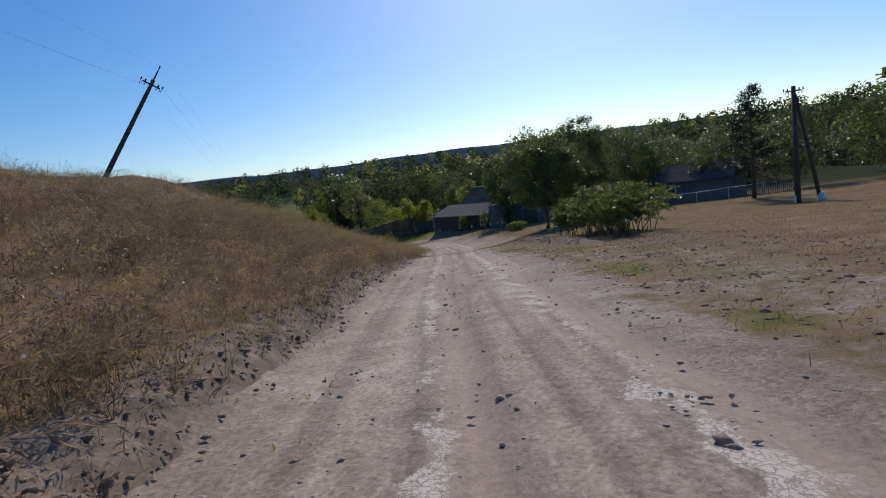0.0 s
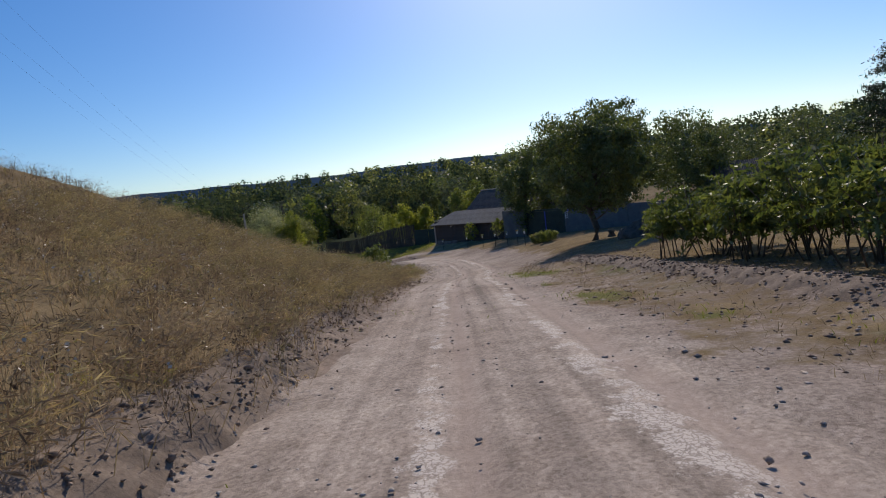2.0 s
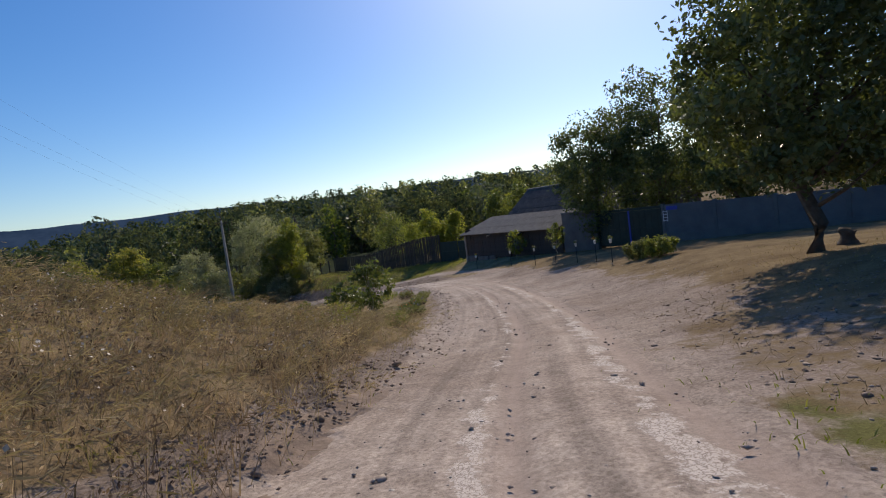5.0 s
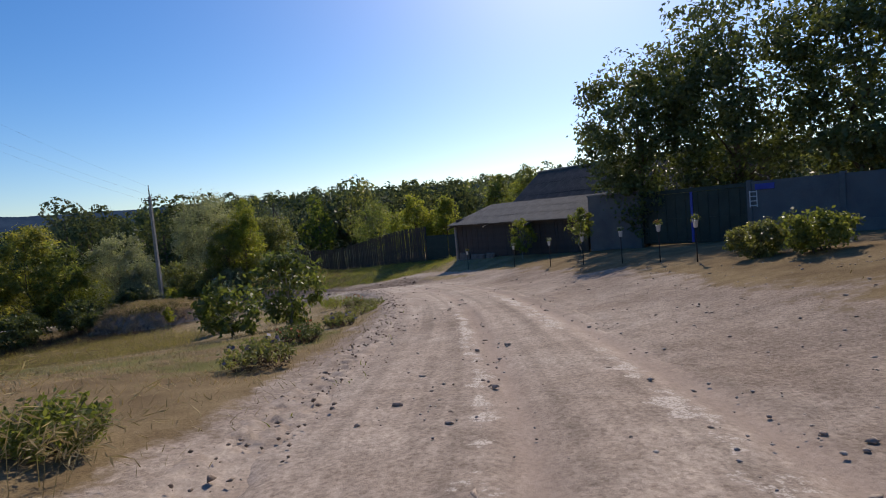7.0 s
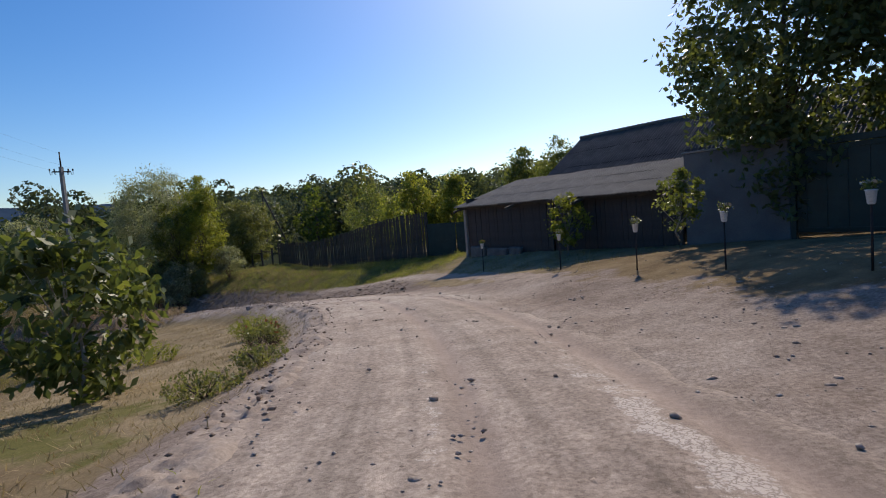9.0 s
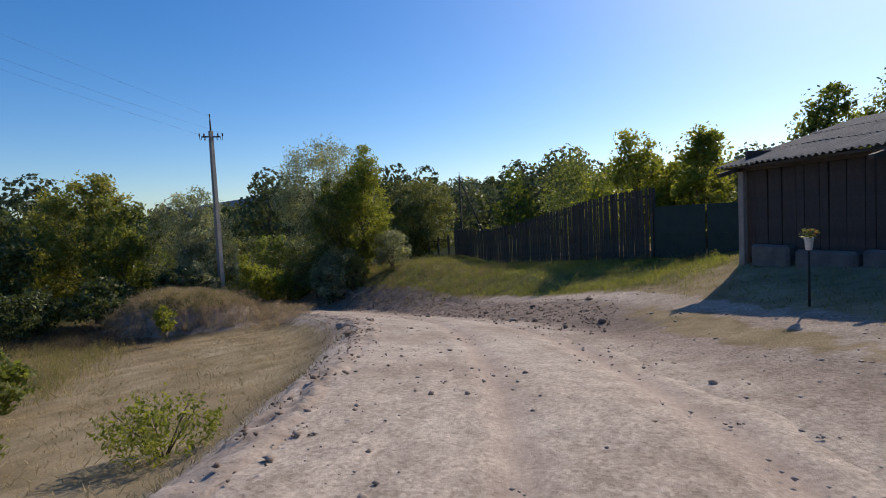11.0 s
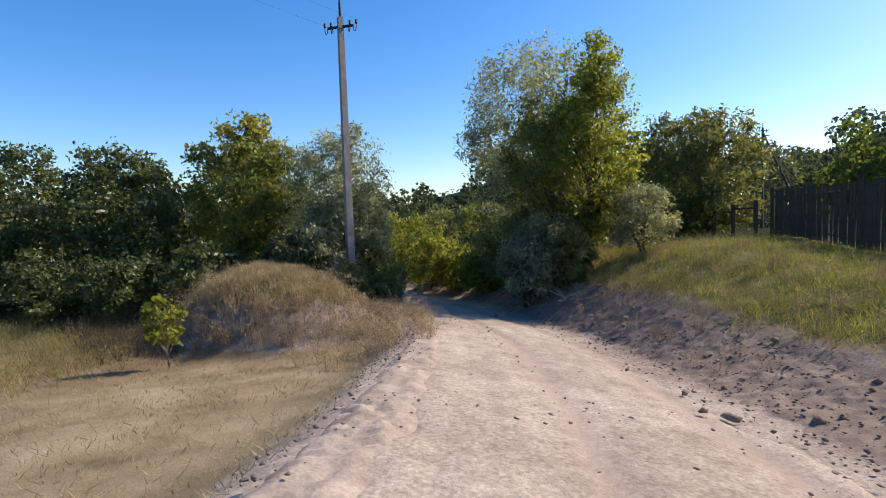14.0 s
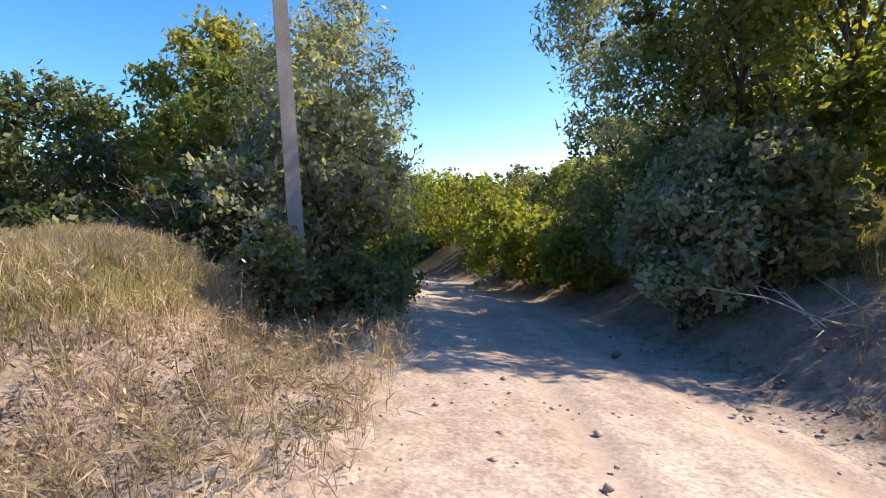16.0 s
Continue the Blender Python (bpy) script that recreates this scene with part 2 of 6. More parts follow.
PALE_STRAW = leaf("pale_straw", (0.27, 0.20, 0.14), (0.42, 0.335, 0.235), (0.58, 0.49, 0.36), 0.42, 0.9, (1.2, 1.1, .85), .1, 1.1)
# olive leaf greyed and lightened, valley haze put into its colour
FAR_LEAF = leaf("hazed_olive_leaf", (0.056, 0.066, 0.038), (0.095, 0.108, 0.06), (0.15, 0.165, 0.09), 0.3, 1.0, (1.5, 1.5, .7), 0.0, .05)
VALLEY_SILVER = leaf("distant_willow_leaf", (0.07, 0.08, 0.052), (0.115, 0.13, 0.085), (0.18, 0.195, 0.135), 0.35, .8, (1.3, 1.35, .8), 0.1, .05)
VALLEY_LIGHT = leaf("distant_light_leaf", (0.08, 0.10, 0.03), (0.14, 0.165, 0.048), (0.22, 0.235, 0.075), 0.5, .8, (1.4, 1.45, .6), 0.1, .05)
FAR_DARK = leaf("distant_dark_leaf", (0.042, 0.052, 0.032), (0.07, 0.084, 0.05), (0.11, 0.125, 0.072), 0.25, 1.0, (1.4, 1.5, .7), 0.0, .05)
STRAW_GREEN = leaf("olive_straw", (0.18, 0.145, 0.08), (0.315, 0.26, 0.15), (0.48, 0.41, 0.27), 0.42, 0.9, (1.2, 1.1, .75), .1, 1.1)
DRY_BROWN = leaf("brown_dry_weed", (0.11, 0.083, 0.057), (0.205, 0.16, 0.11), (0.37, 0.30, 0.215), 0.4, 0.9, (1.2, 1.03, .8), .1, 1.1)
LAWN = leaf("half_dry_lawn", (0.15, 0.115, 0.045), (0.26, 0.20, 0.085), (0.38, 0.30, 0.14), 0.35, 0.9, (1.2, 1.1, .7), .1, .8)
MOWN = leaf("straw_coloured_lawn", (0.19, 0.155, 0.082), (0.32, 0.262, 0.155), (0.47, 0.395, 0.26), 0.35, 0.9, (1.2, 1.1, .8), .1, .8)
MEADOW = leaf("green_and_straw_grass", (0.13, 0.13, 0.048), (0.25, 0.23, 0.095), (0.42, 0.365, 0.195), 0.45, 0.8, (1.3, 1.2, .7), .1, .9)
DARK_WEED = leaf("dark_dead_weed", (0.05, 0.038, 0.03), (0.095, 0.072, 0.055), (0.17, 0.13, 0.10), 0.3, 0.9, (1.2, 1.05, .9), .1, 1.1)
TURF = leaf("green_turf", (0.13, 0.155, 0.045), (0.235, 0.25, 0.08), (0.39, 0.375, 0.165), 0.5, 0.8, (1.4, 1.35, .6), .1, .9)
FRESH = leaf("fresh_grass", (0.10, 0.125, 0.03), (0.18, 0.20, 0.05), (0.28, 0.28, 0.09), 0.45, 0.6)
ORANGE, PURPLE, SEED = (plain(k, a, b, 20, 0.6, 0, 0.1) for k, a, b in (
    ("orange_petals", (0.45, 0.11, 0.04), (0.58, 0.2, 0.07)),
    ("violet_petals", (0.17, 0.145, 0.20), (0.25, 0.22, 0.28)), ("pale_seed_heads", (0.42, 0.36, 0.27), (0.58, 0.50, 0.40))))


# ---- the lie of the land ----
ROAD = [(-1.2, -14.0), (0.13, -0.1), (1.8, 13.5), (3.4, 25.2), (4.7, 35.0), (6.3, 42.5), (7.05, 48.3), (7.5, 55.5), (7.2, 62.0), (6.2, 67.9),
        (4.4, 72.6), (2.15, 76.85), (-.65, 80.8), (-4.5, 84.65), (-8.65, 88.1), (-14.25, 91.2), (-20.4, 93.6), (-27.0, 94.4), (-36.0, 93.5), (-48.0, 96.0)]
PROFILE = [(-400, 30), (-60, 4.5), (-14, 0.7), (0, -.5), (13.5, -1.63), (25.2, -2.93), (29.2, -3.3), (42.5, -5.25), (48.3, -5.79), (62.5, -6.9), (70.35, -7.5),
           (74.7, -8.0), (78.6, -8.52), (82.2, -9.16), (86, -9.9), (92.3, -11.0), (97, -11.6), (110, -12.2), (140, -12.5)]


def smooth(x, a, b):
    t = np.clip((x - a) / (b - a), 0, 1)
    return t * t * (3 - 2 * t)


def dense_road():
    p = np.array(ROAD, float)
    pts = []
    for i in range(len(p) - 1):
        a, b, c, d = p[max(i - 1, 0)], p[i], p[i + 1], p[min(i + 2, len(p) - 1)]
        for k in range(8):
            t = k / 8
            pts.append(0.5 * (2 * b + (c - a) * t + (2 * a - 5 * b + 4 * c - d) * t * t + (3 * b - a - 3 * c + d) * t ** 3))
    pts.append(p[-1])
    return np.array(pts)


CENTRE = dense_road()


def lateral(x, y):
    """Signed distance from the wheel line (right is positive) and the distance along it."""
    x, y = np.asarray(x, float), np.asarray(y, float)
    best, u, s = np.full(x.shape, 1e18), np.zeros(x.shape), np.zeros(x.shape)
    run = 0.0
    for a, b in zip(CENTRE[:-1], CENTRE[1:]):
        d = b - a
        n = math.hypot(*d)
        e = d / n
        t = np.clip(((x - a[0]) * e[0] + (y - a[1]) * e[1]), 0, n)
        qx, qy = x - a[0] - e[0] * t, y - a[1] - e[1] * t
        dd = qx * qx + qy * qy
        side = np.where(qx * e[1] - qy * e[0] >= 0, 1.0, -1.0)
        m = dd < best
        best = np.where(m, dd, best)
        u = np.where(m, side * np.sqrt(dd), u)
        s = np.where(m, run + t, s)
        run += n
    return u, s


def waves(x, y, size, seed=0.0):
    """Cheap smooth unevenness between -1 and 1."""
    k = 6.2832 / size
    return (np.sin(k * (x + .37 * y) + seed) * np.cos(k * (.83 * y - .21 * x) + 1.7 * seed) + .6 * np.sin(k * 2.3 * (.6 * x - .8 * y) + 2.1 * seed)
            * np.cos(k * 1.9 * (.7 * x + .4 * y) + .4 * seed)) / 1.6


def hump(x, y):
    """The earth hump in the lane's bend, 1 at its top."""
    return np.exp(-(((x + 15.2) / 4.1) ** 2 + ((y - 84.9) / 2.35) ** 2) ** 2)


def height(x, y):
    x, y = np.asarray(x, float), np.asarray(y, float)
    u, s = lateral(x, y)
    z = np.interp(y, [a for a, b in PROFILE], [b for a, b in PROFILE])
    left, right = np.maximum(-u - 2.0, 0), np.maximum(u - 2.6, 0)
    # the bank on the left with the leaning pole on its crest
    hill = 9.9 * (1 - np.exp(-left / 13.0)) * 1.05
    hill = np.minimum(hill, 0.43 * left)
    z = z + hill * (1 - smooth(y, 35, 54)) * smooth(y, -120, -20) + .13 * np.exp(-((u + 2.6) / .45) ** 2) * (1 - smooth(y, 30, 40))
    z = z + .8 * np.exp(-((x + 11.3) / 3.0) ** 2 - ((y - 34.) / 4.5) ** 2)
    z = z - 1.15 * np.exp(-((x + 18.0) / 3.6) ** 2 - ((y - 27.5) / 4.6) ** 2) - .7 * np.exp(-((x + 22.0) / 4.0) ** 2 - ((y - 22.0) / 6.0) ** 2)
    z = z + .42 * np.exp(-((x + 8.2) / 3.0) ** 2 - ((y - 37.4) / 1.9) ** 2) + .35 * np.exp(-((x + 13.4) / 1.5) ** 2 - ((y - 32.8) / 1.6) ** 2)
    z = z + .16 * waves(x, y, 5.2, 3.3) * smooth(left, 3, 8) * (1 - smooth(y, 40, 46))
    # the garden that falls away on the left
    fall = -(.5 * smooth(left, 0.1, 1.6) + .15 * np.minimum(left, 18)) * smooth(y, 49, 72)
    z = z + fall
    # the yard and terrace on the right
    yard = 1.0 * smooth(right, -1.2, 7.5) * smooth(y, 28, 43) - .35 * smooth(right, 6, 24) * (1 - smooth(y, 30, 45)) + .9 * smooth(right, 28, 60)
    level = np.maximum(-7.0 + .09 * (x - 9), -9.6) - .7 * smooth(y, 81, 87) * (1 - smooth(x, 8, 12)) * smooth(x, -7, -2) - np.interp(y, [a for a, b in PROFILE], [b for a, b in PROFILE])
    w = smooth(y, 68, 80)
    steep = .42 + .16 * smooth(y, 85, 91)
    bank = level * (steep * smooth(right, -.5, 2.4) + (1 - steep) * smooth(right, 1.0, 7.5 - 2.0 * smooth(y, 85, 91)))
    z = z + (1 - w) * yard + w * bank * (1 - smooth(right, 40, 90))
    z = z + .28 * np.exp(-((u - 5.2) / .55) ** 2) * smooth(y, 17, 20) * (1 - smooth(y, 33, 37))
    # the hump beside the road
    z = z + 1.9 * hump(x, y) * (1 + .06 * waves(x, y, 1.7, 2.0)) + .8 * np.exp(-(((x + 20.) / 4.) ** 2 + ((y - 86.) / 3.) ** 2))
    # far slopes
    r = np.hypot(x, y - 40)
    az = np.degrees(np.arctan2(x, y - 10))
    z = z + (.085 * np.maximum(r - 110, 0) ** 1.0) * smooth(r, 100, 240) * (.35 + .65 * smooth(az, -45, -8)) * (r < 1e9) * np.where(y > 0, 1, smooth(r, 0, 1) * .5)
    z = np.where(r > 100, np.minimum(z, 20), z)
    return z

# ---- geometry helpers ----
def mesh_from(name, verts, faces, mat=None, shade=False):
    """A mesh from arrays: verts (n, 3) and faces (m, k), all with k corners."""
    verts, faces = np.asarray(verts, np.float32), np.asarray(faces, np.int32)
    me = bpy.data.meshes.new(name)
    k = faces.shape[1]
    me.vertices.add(len(verts)), me.loops.add(faces.size), me.polygons.add(len(faces))
    me.vertices.foreach_set("co", verts.ravel())
    me.loops.foreach_set("vertex_index", faces.ravel())
    me.polygons.foreach_set("loop_start", np.arange(0, faces.size, k, dtype=np.int32))
    me.update(calc_edges=True)
    if shade:
        me.polygons.foreach_set("use_smooth", np.ones(len(faces), bool))
    if mat:
        me.materials.append(mat)
    return me


def values(me, name, data):
    a = me.attributes.new(name, "FLOAT", "POINT")
    a.data.foreach_set("value", np.asarray(data, np.float32))


def empty(name, m, label, category, group="", kind=""):
    ob = new(name)
    ob.empty_display_size = 0.2
    ob.matrix_world = m
    return tagged(ob, label, category, group, kind)


def part(name, data, parent, label="", mat=None, m=None):
    if isinstance(data, bmesh.types.BMesh):
        me = bpy.data.meshes.new(name)
        data.to_mesh(me)
        data.free()
        data = me
    if mat:
        data.materials.append(mat)
    ob = new(name, data)
    ob.parent = parent
    if m is not None:
        ob.matrix_local = m
    return tagged(ob, label)


def box(bm, x0, y0, z0, x1, y1, z1, bevel=0.0):
    made = bmesh.ops.create_cube(bm, size=1, matrix=Matrix.Translation(((x0 + x1) / 2, (y0 + y1) / 2, (z0 + z1) / 2)) @ Matrix.Diagonal((x1 - x0, y1 - y0, z1 - z0, 1)))
    if bevel:
        edges = list({e for v in made["verts"] for e in v.link_edges})
        bmesh.ops.bevel(bm, geom=edges, offset=bevel, segments=1, affect="EDGES")
    return bm


def block(*a, bevel=0.0):
    return box(bmesh.new(), *a, bevel=bevel)


def tube(bm, points, radii, sides=6, caps=True):
    """A tapered tube along points."""
    rings = []
    for i, (p, r) in enumerate(zip(points, radii)):
        p = Vector(p)
        d = (Vector(points[min(i + 1, len(points) - 1)]) - Vector(points[max(i - 1, 0)])).normalized()
        q = d.to_track_quat("Z", "Y")
        rings.append([bm.verts.new(p + q @ Vector((r * math.cos(6.2832 * k / sides), r * math.sin(6.2832 * k / sides), 0))) for k in range(sides)])
    for a, b in zip(rings[:-1], rings[1:]):
        for k in range(sides):
            bm.faces.new((a[k], a[(k + 1) % sides], b[(k + 1) % sides], b[k])).smooth = True
    if caps:
        bm.faces.new(rings[0][::-1]), bm.faces.new(rings[-1])
    return bm


def unit(rng, n):
    v = rng.normal(size=(n, 3))
    return v / np.linalg.norm(v, axis=1, keepdims=True)


def leaves(rng, centres, size, slim=0.55, droop=0.25, facing=None):
    """One diamond a leaf, at each centre, turned at random or lying roughly across its facing direction."""
    n = len(centres)
    a = unit(rng, n)
    a[:, 2] -= droop
    if facing is not None:
        a = a - facing * (a * facing).sum(1, keepdims=True) * .85
    a /= np.linalg.norm(a, axis=1, keepdims=True) + 1e-9
    b = np.cross(a, unit(rng, n) if facing is None else facing)
    b /= np.linalg.norm(b, axis=1, keepdims=True) + 1e-9
    s = (size * rng.uniform(0.6, 1.35, n))[:, None]
    v = np.stack([centres - a * s * .5, centres + b * s * slim * .5, centres + a * s * .5, centres - b * s * slim * .5], 1).reshape(-1, 3)
    return v, np.arange(4 * n).reshape(-1, 4)


def blades(rng, roots, tall, wide, lean=0.35, wind=(0.0, 0.0), short=False):
    """Grass blades: two joined quads each, bent over."""
    n = len(roots)
    ang = rng.uniform(0, 6.2832, n)
    side = np.stack([np.cos(ang), np.sin(ang), np.zeros(n)], 1)
    bend = rng.normal(size=(n, 2)) * lean
    bend = np.concatenate([bend + np.array(wind), np.zeros((n, 1))], 1)
    h = (tall * rng.uniform(.55, 1.3, n))[:, None]
    w = (wide * rng.uniform(.6, 1.4, n))[:, None]
    up = np.array([0, 0, 1.0])
    mid, tip = roots + h * (.55 * up + .25 * bend), roots + h * (up * .95 + bend * .9)
    if short:
        v = np.stack([roots - side * w, roots + side * w, tip + side * w * .3, tip - side * w * .3], 1).reshape(-1, 3)
        return v, np.arange(4 * n).reshape(-1, 4)
    v = np.stack([roots - side * w, roots + side * w, mid + side * w * .8, mid - side * w * .8, tip + side * w * .15, tip - side * w * .15], 1).reshape(-1, 3)
    base = 6 * np.arange(n)[:, None]
    f = np.concatenate([base + np.array([0, 1, 2, 3]), base + np.array([3, 2, 4, 5])], 1).reshape(-1, 4)
    return v, f


def joined(parts):
    vs, fs, off = [], [], 0
    for v, f in parts:
        vs.append(v), fs.append(f + off)
        off += len(v)
    return np.concatenate(vs), np.concatenate(fs)


def stuff(name, parts, mat, label, category):
    v, f = joined(parts)
    return tagged(new(name, mesh_from(name, v, f, mat)), label, category, kind="stuff")


def on_ground(rng, n, x0, y0, x1, y1, keep):
    """n places in a stretch of the plan, thinned by keep(x, y), set on the ground."""
    x, y = rng.uniform(x0, x1, n), rng.uniform(y0, y1, n)
    ok = rng.uniform(0, 1, n) < keep(x, y)
    x, y = x[ok], y[ok]
    return np.stack([x, y, surface(x, y)], 1)


def surface(x, y):
    return height(x, y) + relief(x, y)


def relief(x, y):
    """Fine unevenness of the open ground."""
    return .028 * waves(x, y, 3.1, 1.3) + .014 * waves(x, y, 1.3, 4.0)


# ---- ground and road ----
def masks(x, y):
    """Bare earth, green grass and shade-dark woodland floor over the plan, each 0 to 1."""
    u, s = lateral(x, y)
    rough = .8 * waves(x, y, 5.3, .7) + .5 * waves(x, y, 2.1, 2.9)
    road = smooth(u + .35 * rough, -3.3, -2.3) * (1 - smooth(u + .8 * rough, 2.2, 3.6))
    yard = smooth(y + rough, 36, 44) * (1 - smooth(u + rough * (1 - .6 * smooth(y, 70, 74)), 4.6 - 1.2 * smooth(y, 70, 75), 7 - 2.6 * smooth(y, 70, 75))) * smooth(u, -2.8, -2.0) * (1 - smooth(y, 82, 86)) * (1 - .3 * smooth(u, 2.4, 5))
    verge = smooth(u, 0, 1) * (1 - smooth(u + 1.6 * rough, 4.6, 7.6)) * (1 - smooth(y, 38, 44)) * .5
    bank = smooth(u, 1.5, 2.5) * (1 - smooth(u + .6 * rough, 4.2, 5.4)) * smooth(y, 76, 80)
    edge = np.exp(-((u + 2.5) / .5) ** 2) * .8
    path = np.exp(-((u - 5.3 + .2 * rough) / .55) ** 4) * smooth(y, 68, 72) * (1 - smooth(y, 86, 89))
    yard_far = smooth(u, 8, 11) * smooth(y, 55, 60) * (1 - smooth(y, 80, 84)) * .35
    dirt = np.clip(np.maximum.reduce([road, yard, verge, bank, edge, path, yard_far, smooth(hump(x, y), .06, .16) * (1 - smooth(hump(x, y), .6, .8))]), 0, 1)
    green = 1.0 * smooth(y, 46, 52) * smooth(-u, 2.7, 3.6) * (.5 + .45 * rough) * (1 - .75 * smooth(y, 58, 68))
    green = np.maximum(green, .95 * smooth(u + 1.3 * smooth(y, 85, 90), 5.6, 6.6) * smooth(y, 79, 84) * (1 - smooth(u, 11, 16)))
    green = np.maximum(green, .8 * np.exp(-((u - 4.6) / .9) ** 2) * (.5 + .6 * waves(x, y, 6.7, 3.0)) * (1 - smooth(y, 30, 40)))
    green = np.maximum(green, .6 * smooth(u, 11, 14) * (1 - smooth(y, 40, 48)) * (.4 + .6 * rough))
    green = np.maximum(green, smooth(hump(x, y), .6, .8))
    green = np.maximum(green, patches(x, y))
    dirt = dirt * (1 - .75 * patches(x, y))
    green = np.clip(np.maximum(green, .35 * smooth(u, 7, 10) * (1 - smooth(y, 50, 58))), 0, 1)
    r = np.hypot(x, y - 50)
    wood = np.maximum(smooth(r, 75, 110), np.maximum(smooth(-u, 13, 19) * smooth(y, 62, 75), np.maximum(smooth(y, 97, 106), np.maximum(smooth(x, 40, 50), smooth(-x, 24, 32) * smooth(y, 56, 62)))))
    return dirt, green, wood


def dark_earth(x, y):
    """Where the earth is darker: turned-over crumbly strips, the verge, the yard and the hump."""
    u, s = lateral(x, y)
    j = .25 * waves(x, y, 1.7, 2.4)
    berm = np.exp(-((u + 2.65 + j) / .55) ** 2) * (1 - smooth(y, 40, 46)) + .5 * np.exp(-((u + 2.6 + j) / .4) ** 2) * smooth(y, 46, 50) * (1 - smooth(y, 58, 66))
    ridge = np.exp(-((u - 5.2 + j) / .7) ** 2) * smooth(y, 16, 20) * (1 - smooth(y, 34, 38))
    bank = .75 * smooth(u + j, 2.4, 3.2) * (1 - smooth(u + j, 4.4, 5.0)) * smooth(y, 74, 78)
    verge = (.5 + .35 * waves(x, y, 4.1, 1.9)) * smooth(u, 2.0, 3.2) * (1 - smooth(y, 40, 50))
    return np.clip(np.maximum.reduce([berm, ridge, bank, verge, (.32 + .3 * waves(x, y, 5.1, 2.7)) * smooth(u, 2.2, 4.2) * smooth(y, 40, 48) * (1 - smooth(y, 74, 78)), .4 * smooth(hump(x, y), .05, .2)]), 0, 1)


PATCHES = [(7.3, 33.2, .6, 2.8), (7.0, 31.2, .7, 1.6), (6.2, 15.9, .5, .6), (6.2, 20.0, .4, .6), (6.2, 26.9, .3, .4), (-.5, 4.8, .16, .2), (1.2, 4.6, .16, .2), (-.6, 3.4, .15, .2), (4.9, 9.4, .6, 1.5), (3.8, 4.5, .45, .9), (6.9, 17.2, .6, 1.4), (6.1, 23.5, .6, 1.2), (2.2, 25.6, .3, .4)]


def patches(x, y):
    """Green tufts growing on the trodden ground."""
    return np.clip(sum(np.exp(-(((x - a) / c) ** 2 + ((y - b) / d) ** 2)) for a, b, c, d in PATCHES) * (.8 + .4 * waves(x, y, 1.1, 2)), 0, 1)


def steps(a, b, fine, far_a, far_b, growth=1.16):
    v = list(np.arange(a, b + 1e-6, fine))
    d, p = fine, b
    while p < far_b:
        d *= growth
        p += d
        v.append(p)
    d, p = fine, a
    while p > far_a:
        d *= growth
        p -= d
        v.insert(0, p)
    return np.array(v)


def grid_faces(nx, ny):
    i = (np.arange(ny - 1)[:, None] * nx + np.arange(nx - 1)[None]).ravel()
    return np.stack([i, i + 1, i + nx + 1, i + nx], 1)


def build_ground():
    gx, gy = steps(-30, 34, .41, -2600, 2600), steps(-8, 106, .41, -2600, 2600)
    x, y = [a.ravel() for a in np.meshgrid(gx, gy)]
    u, s = lateral(x, y)
    near = 1 - smooth(np.hypot(x, y - 45), 90, 160)
    z = height(x, y) + relief(x, y) * near
    z -= .16 * smooth(u - .3 * smooth(y, 68, 76), -2.4, -1.5) * (1 - smooth(u, 1.5, 2.3))
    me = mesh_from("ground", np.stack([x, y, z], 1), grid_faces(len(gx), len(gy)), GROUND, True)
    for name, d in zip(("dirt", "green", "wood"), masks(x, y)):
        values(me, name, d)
    values(me, "pale", np.maximum(smooth(y, 56, 74) * (1 - smooth(u, 2.4, 3.2)) * smooth(u, -3.4, -2.6), np.exp(-((u - 5.3) / .6) ** 4) * smooth(y, 68, 72) * (1 - smooth(y, 86, 89))))
    values(me, "dark_earth", dark_earth(x, y))
    # straw stops beside the hump, so the darker ground holds the deep shade
    values(me, "straw", (.72 + .38 * waves(x, y, 4.6, 2.2) + .2 * waves(x, y, 1.5, .8)) * smooth(-u, 1.9, 2.6) * smooth(y, 51, 63) * (1 - hump(x, y)) * (1 - .85 * smooth(-u, 8.5, 11)) * (1 - smooth(-x, 10.5, 12.5) * smooth(y, 78.5, 80.5)) + .75 * smooth(u, 3.2, 4.2) * smooth(y, 70, 74) * (1 - smooth(y, 86, 92)) * (1 - smooth(u, 9, 11)))
    return tagged(new("ground", me), "dry grass and bare trodden earth on sloping ground", "ground", kind="structure")


